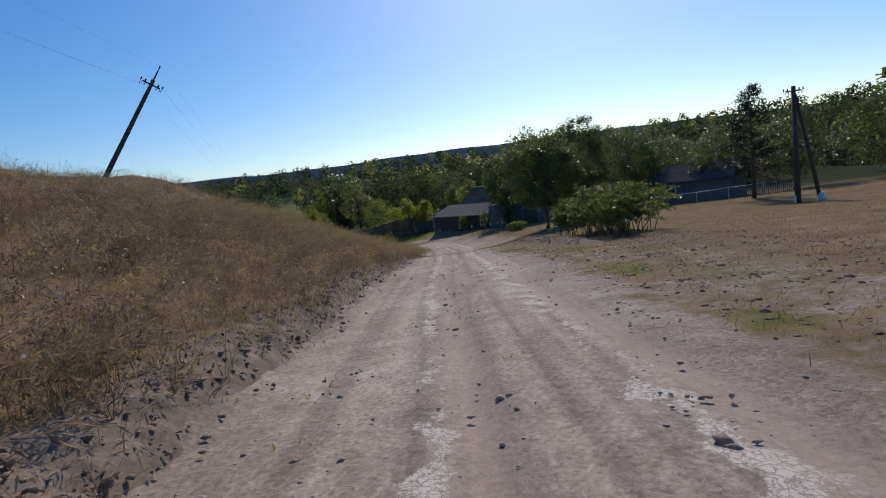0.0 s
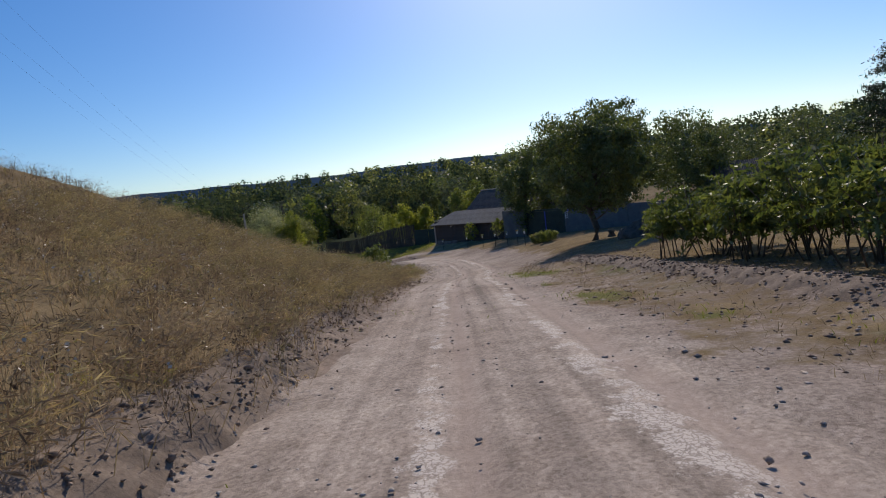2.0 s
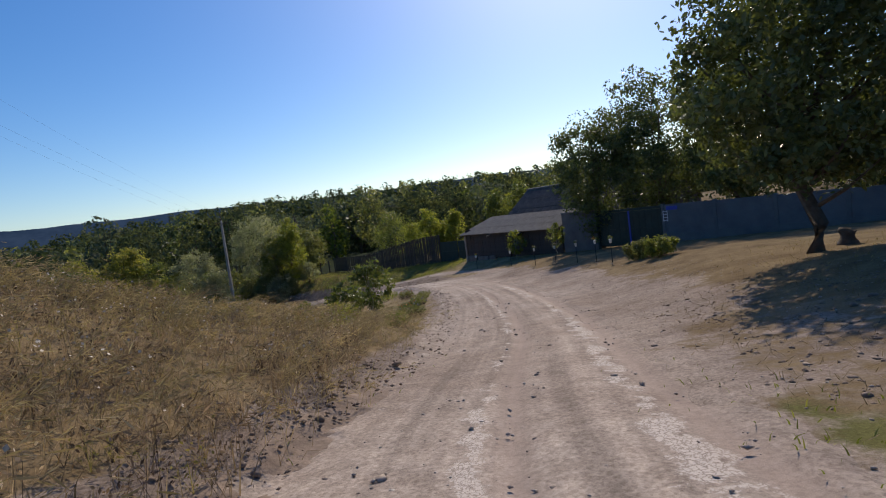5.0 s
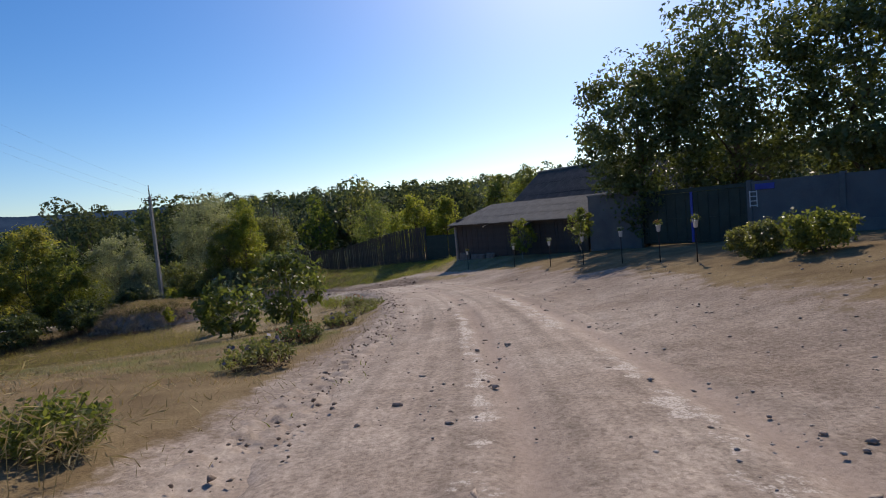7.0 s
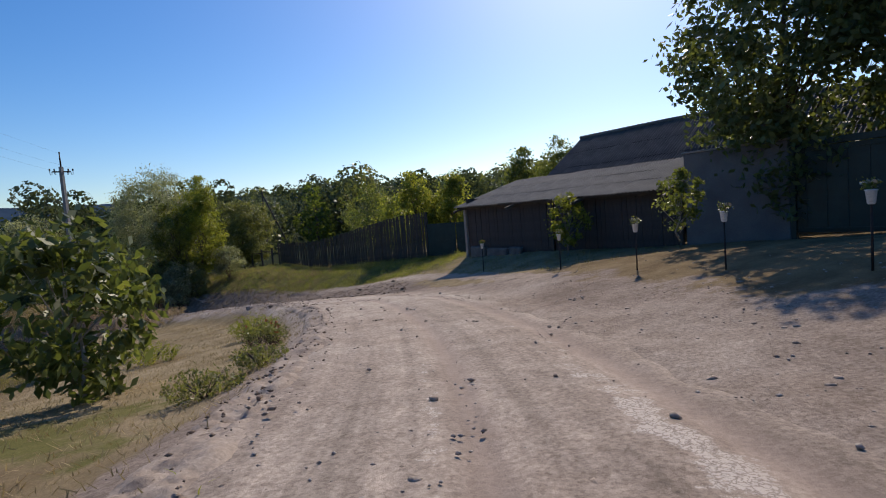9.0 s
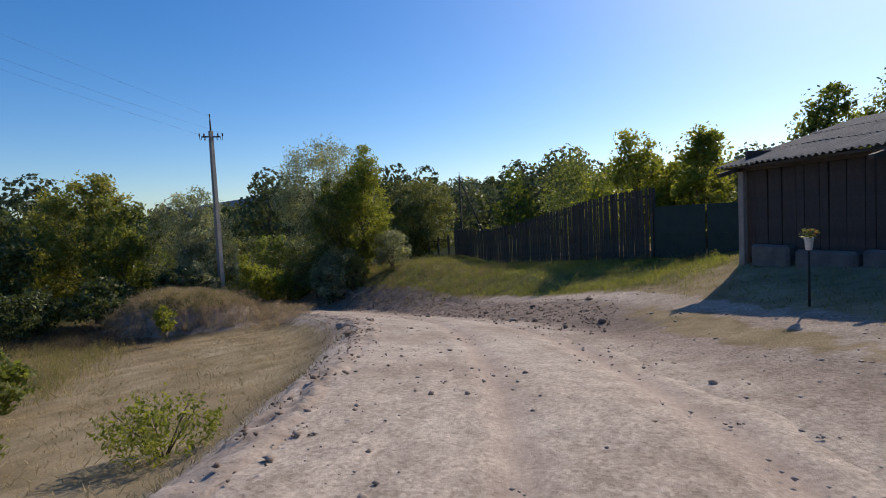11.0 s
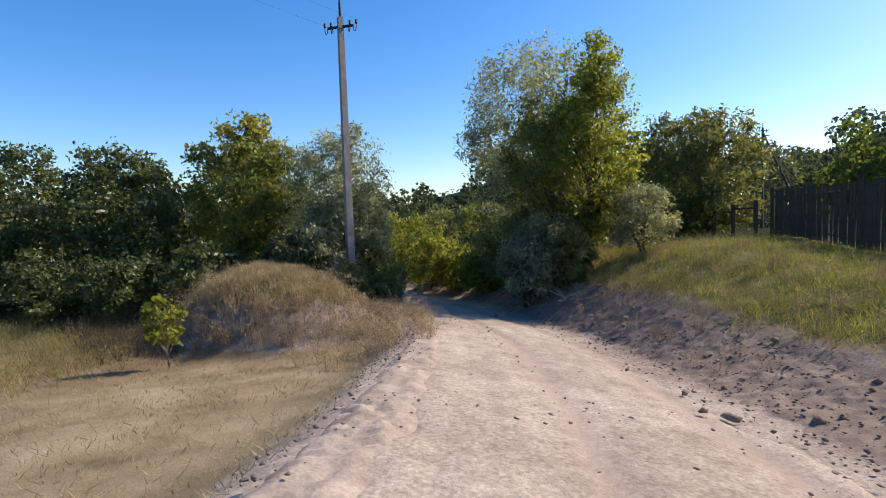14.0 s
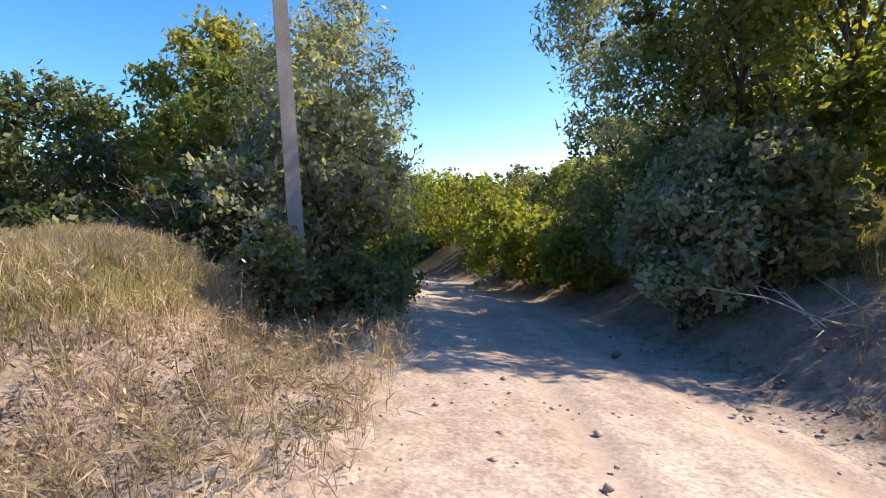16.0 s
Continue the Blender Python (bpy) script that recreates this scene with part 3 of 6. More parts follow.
def build_road():
    """The wheel-worn earth strip, with ruts, a crown and frayed edges that sink into the ground."""
    d = np.cumsum(np.r_[0, np.hypot(*np.diff(CENTRE, axis=0).T)])
    s = np.arange(3, d[-1] - 1, .14)
    cx, cy = np.interp(s, d, CENTRE[:, 0]), np.interp(s, d, CENTRE[:, 1])
    tx, ty = np.gradient(cx), np.gradient(cy)
    k = np.hypot(tx, ty)
    tx, ty = tx / k, ty / k
    us = np.arange(-3.0, 3.61, .11)
    U, S = np.meshgrid(us, s)
    X, Y = cx[:, None] + ty[:, None] * U, cy[:, None] - tx[:, None] * U
    x, y, u, ss = X.ravel(), Y.ravel(), U.ravel(), S.ravel()
    wander = .07 * np.sin(ss / 7.0) + .04 * np.sin(ss / 2.3)
    rut = np.exp(-((u - .02 - wander) / .17) ** 2) + np.exp(-((u - 1.72 - wander) / .2) ** 2)
    z = height(x, y) - .045 * rut + .02 * np.exp(-((u - 1.0) / .4) ** 2) + .008 * waves(x, y, .9, 2.2) + .003 * waves(x, y, .38, 5.1) + .008 * waves(x, y, 2.7, .3)
    fray = .35 * waves(x, y, 3.3, 1.1) + .08 * waves(x, y, 1.1, 3.7)
    z -= .3 * (smooth(-u + fray + .32 * smooth(y, 68, 76), 1.9, 2.9) + smooth(u + fray, 2.0, 3.1))
    me = mesh_from("road", np.stack([x, y, z], 1), grid_faces(len(us), len(s)), ROADWAY, True)
    me.flip_normals()
    layer = me.uv_layers.new(name="UVMap")
    loops = np.empty(len(me.loops), np.int32)
    me.loops.foreach_get("vertex_index", loops)
    layer.data.foreach_set("uv", np.stack([u[loops], ss[loops]], 1).astype(np.float32).ravel())
    stray = wander + .09 * waves(x, y, 2.2, 3.0)
    worn = np.exp(-((u + .31 - stray) / .17) ** 2) + np.exp(-((u - 1.36 - stray) / .27) ** 2)
    values(me, "worn", np.clip(worn, 0, 1) * (.62 + .3 * waves(x, y, 6.0, 1.4)) * (1 - .75 * smooth(y, 56, 66)))
    values(me, "wheel", (1 - .7 * smooth(y, 56, 74)) * smooth(u, -2.2, -1.2) * (1 - smooth(u, 1.6, 2.5)))
    values(me, "pale", smooth(y, 56, 74))
    values(me, "dark_earth", np.clip(np.maximum(dark_earth(x, y), (1 - smooth(y, 44, 54)) * (.38 * np.exp(-((u - .6 - wander) / .22) ** 2) * (.6 + .4 * waves(x, y, 2.9, 1.2)) + .5 * smooth(u, 1.7, 2.4) * (.8 + .3 * waves(x, y, 4.1, 1.9)))), 0, 1))
    values(me, "track", np.clip(rut, 0, 1) * .6)
    return tagged(new("road", me), "rutted dirt road of pale dusty earth", "road", kind="structure")


build_ground()
build_road()


def build_ridge():
    """The far wooded ridge, its blue distance haze put into colour and glow."""
    m, n, l, p = material("hazy_glow_ridge")
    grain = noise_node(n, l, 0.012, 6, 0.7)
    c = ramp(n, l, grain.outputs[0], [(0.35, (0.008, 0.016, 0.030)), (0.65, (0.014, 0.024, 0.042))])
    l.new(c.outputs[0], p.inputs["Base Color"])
    # emission adds the blue veil of air to the ridge's own colour
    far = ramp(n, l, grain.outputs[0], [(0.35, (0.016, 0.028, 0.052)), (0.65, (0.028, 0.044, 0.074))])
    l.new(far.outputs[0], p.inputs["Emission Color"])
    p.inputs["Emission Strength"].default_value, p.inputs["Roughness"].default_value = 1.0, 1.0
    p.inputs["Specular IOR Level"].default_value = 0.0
    rng = np.random.default_rng(5)
    az = np.radians(np.arange(-75, 80, .12))
    deg = np.degrees(az)
    el = 3.12 - .75 * smooth(deg, 16, 44) - 2.6 * smooth(-deg, 38, 58) + .10 * np.sin(deg / 4.1) + .05 * np.sin(deg / 1.3) + rng.normal(size=len(az)) * .012
    R = 2300
    rows = []
    for f, dr in ((0, -420), (.45, -200), (.8, -70), (1.0, 0), (.8, 90)):
        r = R + dr
        top = R * np.tan(np.radians(el))
        rows.append(np.stack([r * np.sin(az), r * np.cos(az), -20 + (top + 20) * f + 0 * az], 1))
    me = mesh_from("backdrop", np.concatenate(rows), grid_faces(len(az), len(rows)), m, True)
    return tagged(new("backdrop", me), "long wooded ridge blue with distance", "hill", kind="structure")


build_ridge()


def crumbs(x, y, seed):
    """Crumbly unevenness from two sizes of lumps."""
    out = np.zeros_like(x)
    for size, amp in ((.28, .4), (.14, .4), (.08, .26)):
        gx, gy = x / size, y / size
        ix, iy = np.floor(gx), np.floor(gy)
        best = np.full(x.shape, 9.0)
        for dx in (-1, 0, 1):
            for dy in (-1, 0, 1):
                a, b = ix + dx, iy + dy
                h = np.modf(np.sin(a * 127.1 + b * 311.7 + seed) * 43758.5453)[0] % 1.0
                k = np.modf(np.sin(a * 269.5 + b * 183.3 + seed) * 24634.6345)[0] % 1.0
                d = np.hypot(gx - a - h, gy - b - k) / (.35 + .8 * np.modf(h * 17.3 + k * 5.1)[0])
                best = np.minimum(best, d)
        out += amp * np.clip(1.15 - 1.3 * best, -.45, .8)
    return out


def heaped(name, u0, u1, s0, s1, high, crest, seed, label, mat=None):
    """A strip of turned-over, crumbly earth along the road."""
    d = np.cumsum(np.r_[0, np.hypot(*np.diff(CENTRE, axis=0).T)])
    s = np.arange(s0, s1, .052)
    cx, cy = np.interp(s, d, CENTRE[:, 0]), np.interp(s, d, CENTRE[:, 1])
    tx, ty = np.gradient(cx), np.gradient(cy)
    k = np.hypot(tx, ty)
    us = np.arange(u0, u1, .052)
    U, S = np.meshgrid(us, s)
    x, y = (cx[:, None] + (ty / k)[:, None] * U).ravel(), (cy[:, None] - (tx / k)[:, None] * U).ravel()
    t = (U.ravel() - u0) / (u1 - u0)
    e = np.clip(np.minimum(t / .3, (1 - t) / .3), 0, 1) * np.clip(np.minimum((S.ravel() - s0) / 2, (s1 - S.ravel()) / 2), 0, 1)
    clumpy = smooth(waves(x, y, 3.7, seed), -.7, .5)
    body = crest * np.exp(-((t - .5) / .3) ** 2) * (.4 + .6 * clumpy)
    z = surface(x, y) + (body + high * crumbs(x, y, seed) * (.35 + .65 * clumpy)) * e - .09 * (1 - e) + .022
    me = mesh_from(name, np.stack([x, y, z], 1), grid_faces(len(us), len(s)), mat or CLOD)
    me.flip_normals()
    return tagged(new(name, me), label, "earth", kind="stuff")


heaped("earth_berm", -3.05, -1.95, 12, 36, .14, -.04, 1.0, "crumbly turned-over earth along the road's left edge", SOIL)
heaped("earth_berm", -2.5, -1.6, 34, 54, .075, -.05, 6.0, "low crumbs of earth below the weeds")
heaped("earth_berm", -2.65, -1.75, 54, 90, .12, -.085, 2.0, "low crumbly earth edge beside the lawn", RUBBLE)
heaped("earth_berm", -2.4, -1.45, 88.5, 112, .12, -.07, 5.0, "crumbly pale earth edge below the hump", RUBBLE)
heaped("earth_berm", 2.35, 4.7, 91, 126, .085, -.01, 3.0, "rough crumbly earth slope below the grass bank")
heaped("earth_berm", 4.4, 6.2, 31, 51, .10, -.03, 4.0, "ridge of dark ploughed-up earth beside the field", SOIL)


# ---- trees and shrubs ----
def tree(name, x, y, tall, spread, mat, label, category="tree", count=9000, size=.16, bare=.22, thick=.16, clumps=34, seed=1, squash=1.0, lean=(0, 0), bark=None, slim=.55,
         stems=1, sink=.1, z=None, fill=.5, spire=0.0):
    """A tapered trunk (or several stems) with limbs, and a crown of leaf clumps with gaps between them."""
    rng = np.random.default_rng(seed)
    z = float(surface(x, y)) if z is None else z
    top = empty(name, pose(x, y, z - sink), label, category)
    low, high = tall * bare, tall
    mid, half = (low + high) / 2, (high - low) / 2
    clumps = int(clumps * 1.5)
    c = unit(rng, clumps)
    radius = rng.uniform(fill, 1.0, clumps) ** .6
    c = c * radius[:, None]
    narrow = 1 - spire * np.clip((c[:, 2] + 1) / 2, 0, 1)
    c = c * np.stack([spread * .86 * narrow, spread * .86 * squash * narrow, np.full(clumps, half * .88)], 1) + np.array([lean[0], lean[1], mid])
    twigs = 6
    tw = np.repeat(c, twigs, 0) + unit(rng, clumps * twigs) * (spread * rng.uniform(.07, .24, clumps * twigs))[:, None] * np.array([1, 1, .85])
    weight = np.repeat(rng.uniform(.5, 1.5, clumps), twigs) * rng.uniform(.4, 1.6, clumps * twigs)
    which = rng.choice(clumps * twigs, count, p=weight / weight.sum())
    puff = (spread * rng.uniform(.05, .13, clumps * twigs) + .05)[which][:, None]
    centres = tw[which] + np.clip(rng.normal(size=(count, 3)), -1.7, 1.7) * puff * np.array([.62, .62, .5])
    core = unit(rng, count) * np.array([spread, spread * squash, half]) * (rng.uniform(0, .8, count)[:, None] ** .5) + np.array([lean[0], lean[1], mid])
    centres = np.where((rng.uniform(size=count) < .2)[:, None], core, centres)
    centres[:, 2] = np.maximum(centres[:, 2], .08)
    out = centres - np.repeat(c, twigs, 0)[which] + .35 * (centres - np.array([lean[0], lean[1], mid - .3 * half]))
    out = out / (np.linalg.norm(out, axis=1, keepdims=True) + 1e-6) + 1.5 * unit(rng, count)
    v, f = leaves(rng, centres, size, slim, .25, out / (np.linalg.norm(out, axis=1, keepdims=True) + 1e-6))
    bm = bmesh.new()
    for k in range(stems):
        foot = Vector((0, 0, 0)) if stems == 1 else Vector((rng.uniform(-.35, .35) * spread * .6, rng.uniform(-.35, .35) * spread * .6, 0))
        r = thick if stems == 1 else thick * rng.uniform(.5, .9)
        tip = Vector((lean[0] * .8, lean[1] * .8, tall * .8)) + (Vector((0, 0, 0)) if stems == 1 else Vector(rng.uniform(-.5, .5, 3)) * spread)
        pts = [foot.lerp(tip, t) + Vector((rng.normal() * .04 * tall * t * (1 - t) * 4, rng.normal() * .04 * tall * t * (1 - t) * 4, 0)) for t in (0, .12, .3, .5, .75, 1)]
        tube(bm, pts, [r * 1.35, r, r * .85, r * .6, r * .35, r * .12], 8)
        for i in rng.choice(clumps, min(clumps, 16 if stems == 1 else 6), replace=False):
            goal = Vector(c[i])
            t = min(max(goal.z / tall * .65, bare * .8), .8)
            a = foot.lerp(tip, t)
            bend = a.lerp(goal, .5) + Vector((0, 0, -.06 * (goal - a).length))
            limb = bm if stems > 1 else bmesh.new()
            tube(limb, [a, bend, goal], [r * .36, r * .22, r * .06], 5)
            if stems == 1:
                part("limb", limb, top, "", bark or BARK)
    part("trunk", bm, top, "", bark or BARK)
    part("crown", mesh_from("crown", v, f, mat), top)
    return top


def pine(x, y, tall, seed=3):
    rng = np.random.default_rng(seed)
    top = empty("pine_tree", pose(x, y, float(surface(x, y)) - .1), "dark green pine with tiered open branches", "tree")
    bm, pts = bmesh.new(), []
    tube(bm, [(0, 0, 0), (.1, 0, tall * .4), (.05, .1, tall * .75), (0, 0, tall)], [.2, .16, .09, .02], 8)
    for k in range(46):
        h = tall * (.22 + .76 * (k / 46) ** .9)
        a, reach = rng.uniform(0, 6.283), (tall - h) * .42 * rng.uniform(.6, 1.15) + .35
        end = Vector((math.cos(a) * reach, math.sin(a) * reach, h + reach * rng.uniform(.0, .25)))
        tube(bm, [(0, 0, h), Vector((0, 0, h)).lerp(end, .5) - Vector((0, 0, .08)), end], [.05, .03, .01], 4)
        n = int(60 + reach * 90)
        t = rng.uniform(.3, 1.05, n)[:, None]
        pts.append(np.array([0, 0, h]) * (1 - t) + np.array(end) * t + rng.normal(size=(n, 3)) * np.array([.22, .22, .13]))
    v, f = leaves(rng, np.concatenate(pts), .24, .22, -.3)
    part("trunk", bm, top, "", BARK)
    part("crown", mesh_from("crown", v, f, NEEDLE), top)
    return top


def sumac(x, y, tall, seed):
    """A thicket of bare leaning stems, each with a head of long feathered leaves."""
    rng = np.random.default_rng(seed)
    top = empty("sumac_shrub", pose(x, y, float(surface(x, y)) - .05), "sumac shrub with bare dark stems and feathered leaves", "shrub", "sumac shrubs by the field")
    pts = []
    for k in range(9):
        foot = Vector((rng.uniform(-.5, .5), rng.uniform(-.5, .5), 0))
        tip = foot * 2.6 + Vector((rng.normal() * .35, rng.normal() * .35, tall * rng.uniform(.55, .85)))
        bm = bmesh.new()
        tube(bm, [foot, foot.lerp(tip, .5) + Vector((rng.normal() * .08, rng.normal() * .08, 0)), tip], [.022, .016, .009], 5)
        part("stem", bm, top, "thin dark bare stem" if k == 0 else "", BARK)
        for j in range(13):
            a, el, ln = rng.uniform(0, 6.283), rng.uniform(-.25, .9), rng.uniform(.5, .85)
            d = np.array([math.cos(a) * math.cos(el), math.sin(a) * math.cos(el), math.sin(el)])
            start = np.array(foot.lerp(tip, rng.uniform(.4, 1.0)))
            t = np.repeat(np.linspace(.15, 1, 11), 2)
            side = np.cross(d, [0, 0, 1])
            side /= np.linalg.norm(side) + 1e-9
            p = start + d * ln * t[:, None] + np.array([0, 0, -.28]) * (t ** 2)[:, None] * ln + side * (np.tile([-1, 1], 11) * .075)[:, None]
            pts.append(p)
    pts = np.concatenate(pts)
    v, f = leaves(rng, pts, .2, .34, .45)
    part("crown", mesh_from("crown", v, f, LEAF_SUMAC), top)
    return top


def lobes(rng, tall, wide, bare, k):
    """Rounded masses that make up a crown: their centres and radii."""
    half = tall * (1 - bare) / 2
    d = unit(rng, k)
    r = wide * rng.uniform(.30, .5, k)
    c = d * rng.uniform(.35, .75, k)[:, None] * np.array([wide, wide, half]) + np.array([0, 0, tall - half])
    c[0], r[0] = (0, 0, tall - half * .95), wide * .62
    c[1], r[1] = (wide * rng.normal() * .1, wide * rng.normal() * .1, tall - wide * .42), wide * .44
    c[:, 2] = np.clip(c[:, 2], r * .7, tall - r * .95)
    return c, r


def lobed_leaves(rng, c, r, count, size, slim=.7):
    """Leaves over the outside of overlapping lobes, each facing roughly outwards."""
    which = rng.choice(len(r), count, p=r ** 2 / (r ** 2).sum())
    d = unit(rng, count)
    p = c[which] + d * (r[which] * rng.uniform(.78, 1.08, count))[:, None]
    inside = (np.linalg.norm(p[:, None] - c[None], axis=2) < r[None] * .72).any(1)
    p, d = p[~inside], d[~inside]
    f = d + .7 * unit(rng, len(p))
    return leaves(rng, p, size, slim, .1, f / np.linalg.norm(f, axis=1, keepdims=True))


def valley_tree(x, y, tall, wide, mat, label, seed, count=2500, size=.72, bare=.04):
    """A big tree seen across the valley: a trunk, limbs and a lobed crown."""
    rng = np.random.default_rng(seed)
    top = empty("valley_tree", pose(x, y, float(height(x, y)) - .3), label, "tree", "trees of the valley")
    c, r = lobes(rng, tall, wide, bare, 15)
    bm = bmesh.new()
    tube(bm, [(0, 0, 0), (.2, 0, tall * .3), (0, .2, tall * .6), (0, 0, tall * .8)], [.34, .27, .17, .05], 6)
    for q in c[1::3]:
        tube(bm, [(.1, 0, tall * .25), Vector((.1, 0, tall * .25)).lerp(Vector(q), .55), q], [.15, .1, .03], 4)
    part("trunk", bm, top, "", BARK)
    part("crown", mesh_from("crown", *lobed_leaves(rng, c, r, count, size), mat), top)
    return top


def far_wood(name, places, mat, label, seed, leaf_size=.95, each=95):
    """Distant woodland: many lobed crowns."""
    rng = np.random.default_rng(seed)
    out = []
    for x, y, h, w in places:
        c, r = lobes(rng, h, w, 0, 5)
        out.append(lobed_leaves(rng, c + np.array([x, y, float(height(x, y))]), r, each, leaf_size, .8))
    return stuff(name, out, mat, label, "woodland")


# the big dark tree by the yard and those behind the walls
tree("broadleaf_tree", 15.3, 44.6, 9.0, 3.65, LEAF_DARK, "large dark green broadleaf tree casting deep shade", count=27000, size=.2, bare=.12, thick=.2, clumps=70, seed=11, fill=.4)
for i, (x, y, h, w, mat, n) in enumerate([(18.6, 70.0, 11.6, 3.7, LEAF_DARK, 15000), (22.4, 67.6, 13.4, 4.1, LEAF_DARK, 18000), (26.6, 64.4, 13.7, 4.4, LEAF_DARK, 21000), (31.5, 60.0, 11.2, 4.1, LEAF_DARK, 13000), (39.5, 54.5, 9.0, 3.8, LEAF_SHADE, 6500), (42.5, 47.5, 9.0, 3.8, LEAF_SHADE, 6500), (46.5, 41.0, 9.0, 3.8, LEAF_SHADE, 6500), (38.0, 63.0, 9.5, 3.8, LEAF_SHADE, 6500), (49.0, 34.0, 9.0, 3.8, LEAF_SHADE, 6500), (53.0, 27.0, 8.5, 3.8, LEAF_SHADE, 6000)]):
    tree("walnut_tree", x, y, h, w, mat, "tall dark green walnut tree behind the yard wall", count=n, size=.25, bare=.04, thick=.17, clumps=64, seed=20 + i, fill=.4)
pine(32.0, 40.0, 9.6)
for i, (x, y, h) in enumerate([(11.0, 29.2, 2.3), (11.4, 27.4, 2.7), (11.2, 25.6, 2.6), (11.7, 23.8, 2.8), (10.3, 20.3, 2.5), (10.8, 21.8, 2.8), (12.8, 27.8, 2.8), (12.6, 25.4, 2.9), (12.4, 22.6, 2.8), (13.6, 29.8, 2.6)]):
    sumac(x, y, h, 40 + i)

# the thicket at the bend
tree("willow_tree", -15.0, 97.8, 11.4, 4.0, LEAF_SILVER, "tall silver-leaved willow above the road bend", count=32000, size=.2, bare=.04, thick=.17, clumps=64, seed=51, slim=.28, fill=.4)
tree("elm_tree", -11.3, 96.2, 9.8, 2.3, LEAF_YELLOW, "yellow-green young elm at the road bend", count=19000, size=.15, bare=.04, thick=.12, clumps=42, seed=52, spire=.35, fill=.4)
tree("elm_tree", -13.0, 96.0, 8.4, 2.4, LEAF_GREEN, "green shaded elm overhanging the road", count=14000, size=.15, bare=.03, thick=.14, clumps=44, seed=53, fill=.4)
tree("shrub", -9.6, 97.0, 3.1, 1.5, LEAF_SILVER, "silvery willow shrub beside the bend", "shrub", 8000, .15, .04, .05, 24, 54, stems=4, slim=.3)
tree("shrub", -12.6, 95.0, 3.4, 1.9, LEAF_SILVER, "dense dusty undergrowth below the trees", "shrub", 9000, .13, .02, .05, 26, 55, stems=4)
tree("shrub", -17.0, 97.0, 3.2, 1.9, LEAF_OLIVE, "dense dark undergrowth below the trees", "shrub", 9000, .14, .02, .05, 26, 56, stems=4)
tree("willow_tree", -12.2, 107.6, 7.4, 3.7, LEAF_OLIVE, "broad dense olive green willow behind the fence end", count=24000, size=.24, bare=.0, thick=.13, clumps=60, seed=57, slim=.4, fill=.6)
for i, (x, y, h, w, mat) in enumerate([(-11.6, 94.8, 2.6, 1.2, LEAF_OLIVE), (-12.8, 94.3, 3.2, 1.5, LEAF_SILVER), (-14.6, 95.6, 3.8, 1.7, LEAF_OLIVE), (-12.8, 97.6, 3.0, 1.6, LEAF_OLIVE)]):
    tree("shrub", x, y, h, w, mat, "shaded shrub hanging over the lane's edge", "shrub", 6000, .155, .0, .05, 26, 60 + i, stems=4)
# the wood left of the bend
for i, (x, y, h, w, mat, lab, n, sl) in enumerate([
        (-20.6, 90.2, 8.8, 2.9, LEAF_SILVER, "grey-leaved willow beside the concrete pole", 22000, .35),
        (-18.0, 89.2, 6.2, 1.9, LEAF_SILVER, "grey-green shrub wrapped round the concrete pole", 13000, .55),
        (-27.0, 88.2, 10.8, 2.7, LEAF_OCHRE, "ash with yellowing leaves in the thicket", 13000, .5),
        (-24.4, 88.4, 8.6, 2.7, LEAF_GREEN, "green ash in the thicket", 12000, .5),
        (-30.2, 83.4, 8.8, 3.3, LEAF_DARK, "rounded green maple in the thicket", 13000, .6),
        (-35.0, 79.0, 8.8, 3.4, LEAF_DARK, "rounded green maple in the thicket", 12000, .6),
        (-37.5, 72.0, 8.6, 3.4, LEAF_OLIVE, "olive green tree in the thicket", 10000, .55),
        (-33.0, 90.0, 9.6, 3.2, LEAF_OCHRE, "tree with yellowing leaves in the thicket", 10000, .5),
        (-43.0, 84.0, 8.0, 3.0, LEAF_OLIVE, "olive green tree deep in the thicket", 8000, .5),
        (-40.0, 66.0, 8.2, 3.2, LEAF_OLIVE, "olive green tree in the thicket", 8000, .5)]):
    tree("thicket_tree", x, y, h, w, mat, lab, count=n, size=.17 if i < 2 else .24, bare=.0, thick=.12, clumps=56, seed=70 + i, slim=sl, fill=.5)
for i, (x, y, h, w) in enumerate([(-20.8, 84.6, 2.8, 1.8), (-24.0, 82.4, 3.0, 2.0), (-27.5, 80.0, 3.2, 2.2), (-30.5, 76.5, 3.2, 2.2), (-33.0, 72.0, 3.4, 2.4), (-18.0, 86.9, 2.6, 1.6), (-34.0, 66.5, 3.2, 2.4), (-35.0, 60.0, 3.4, 2.6), (-33.0, 55.0, 3.0, 2.4)]):
    # all but the last two take the darker leaf to carry the thicket's shade
    tree("shrub", x, y, h, w, LEAF_GREEN if i in (7, 8) else LEAF_DARK, "dense dark green hedge shrub at the lawn's edge", "shrub", 4000, .2, .02, .05, 24, 90 + i, stems=4)
for i, (x, y, h, w, mat) in enumerate([(-15.4, 87.6, 1.9, .8, LEAF_OLIVE), (-16.9, 87.4, 3.2, 1.2, LEAF_SILVER), (-15.6, 89.2, 1.5, .8, LEAF_OLIVE), (-17.2, 90.2, 2.4, 1.1, LEAF_GREEN)]):
    tree("shrub", x, y, h, w, mat, "dusty shrub growing round the foot of the concrete pole", "shrub", 3200, .13, .0, .03, 26, 100 + i, stems=4)
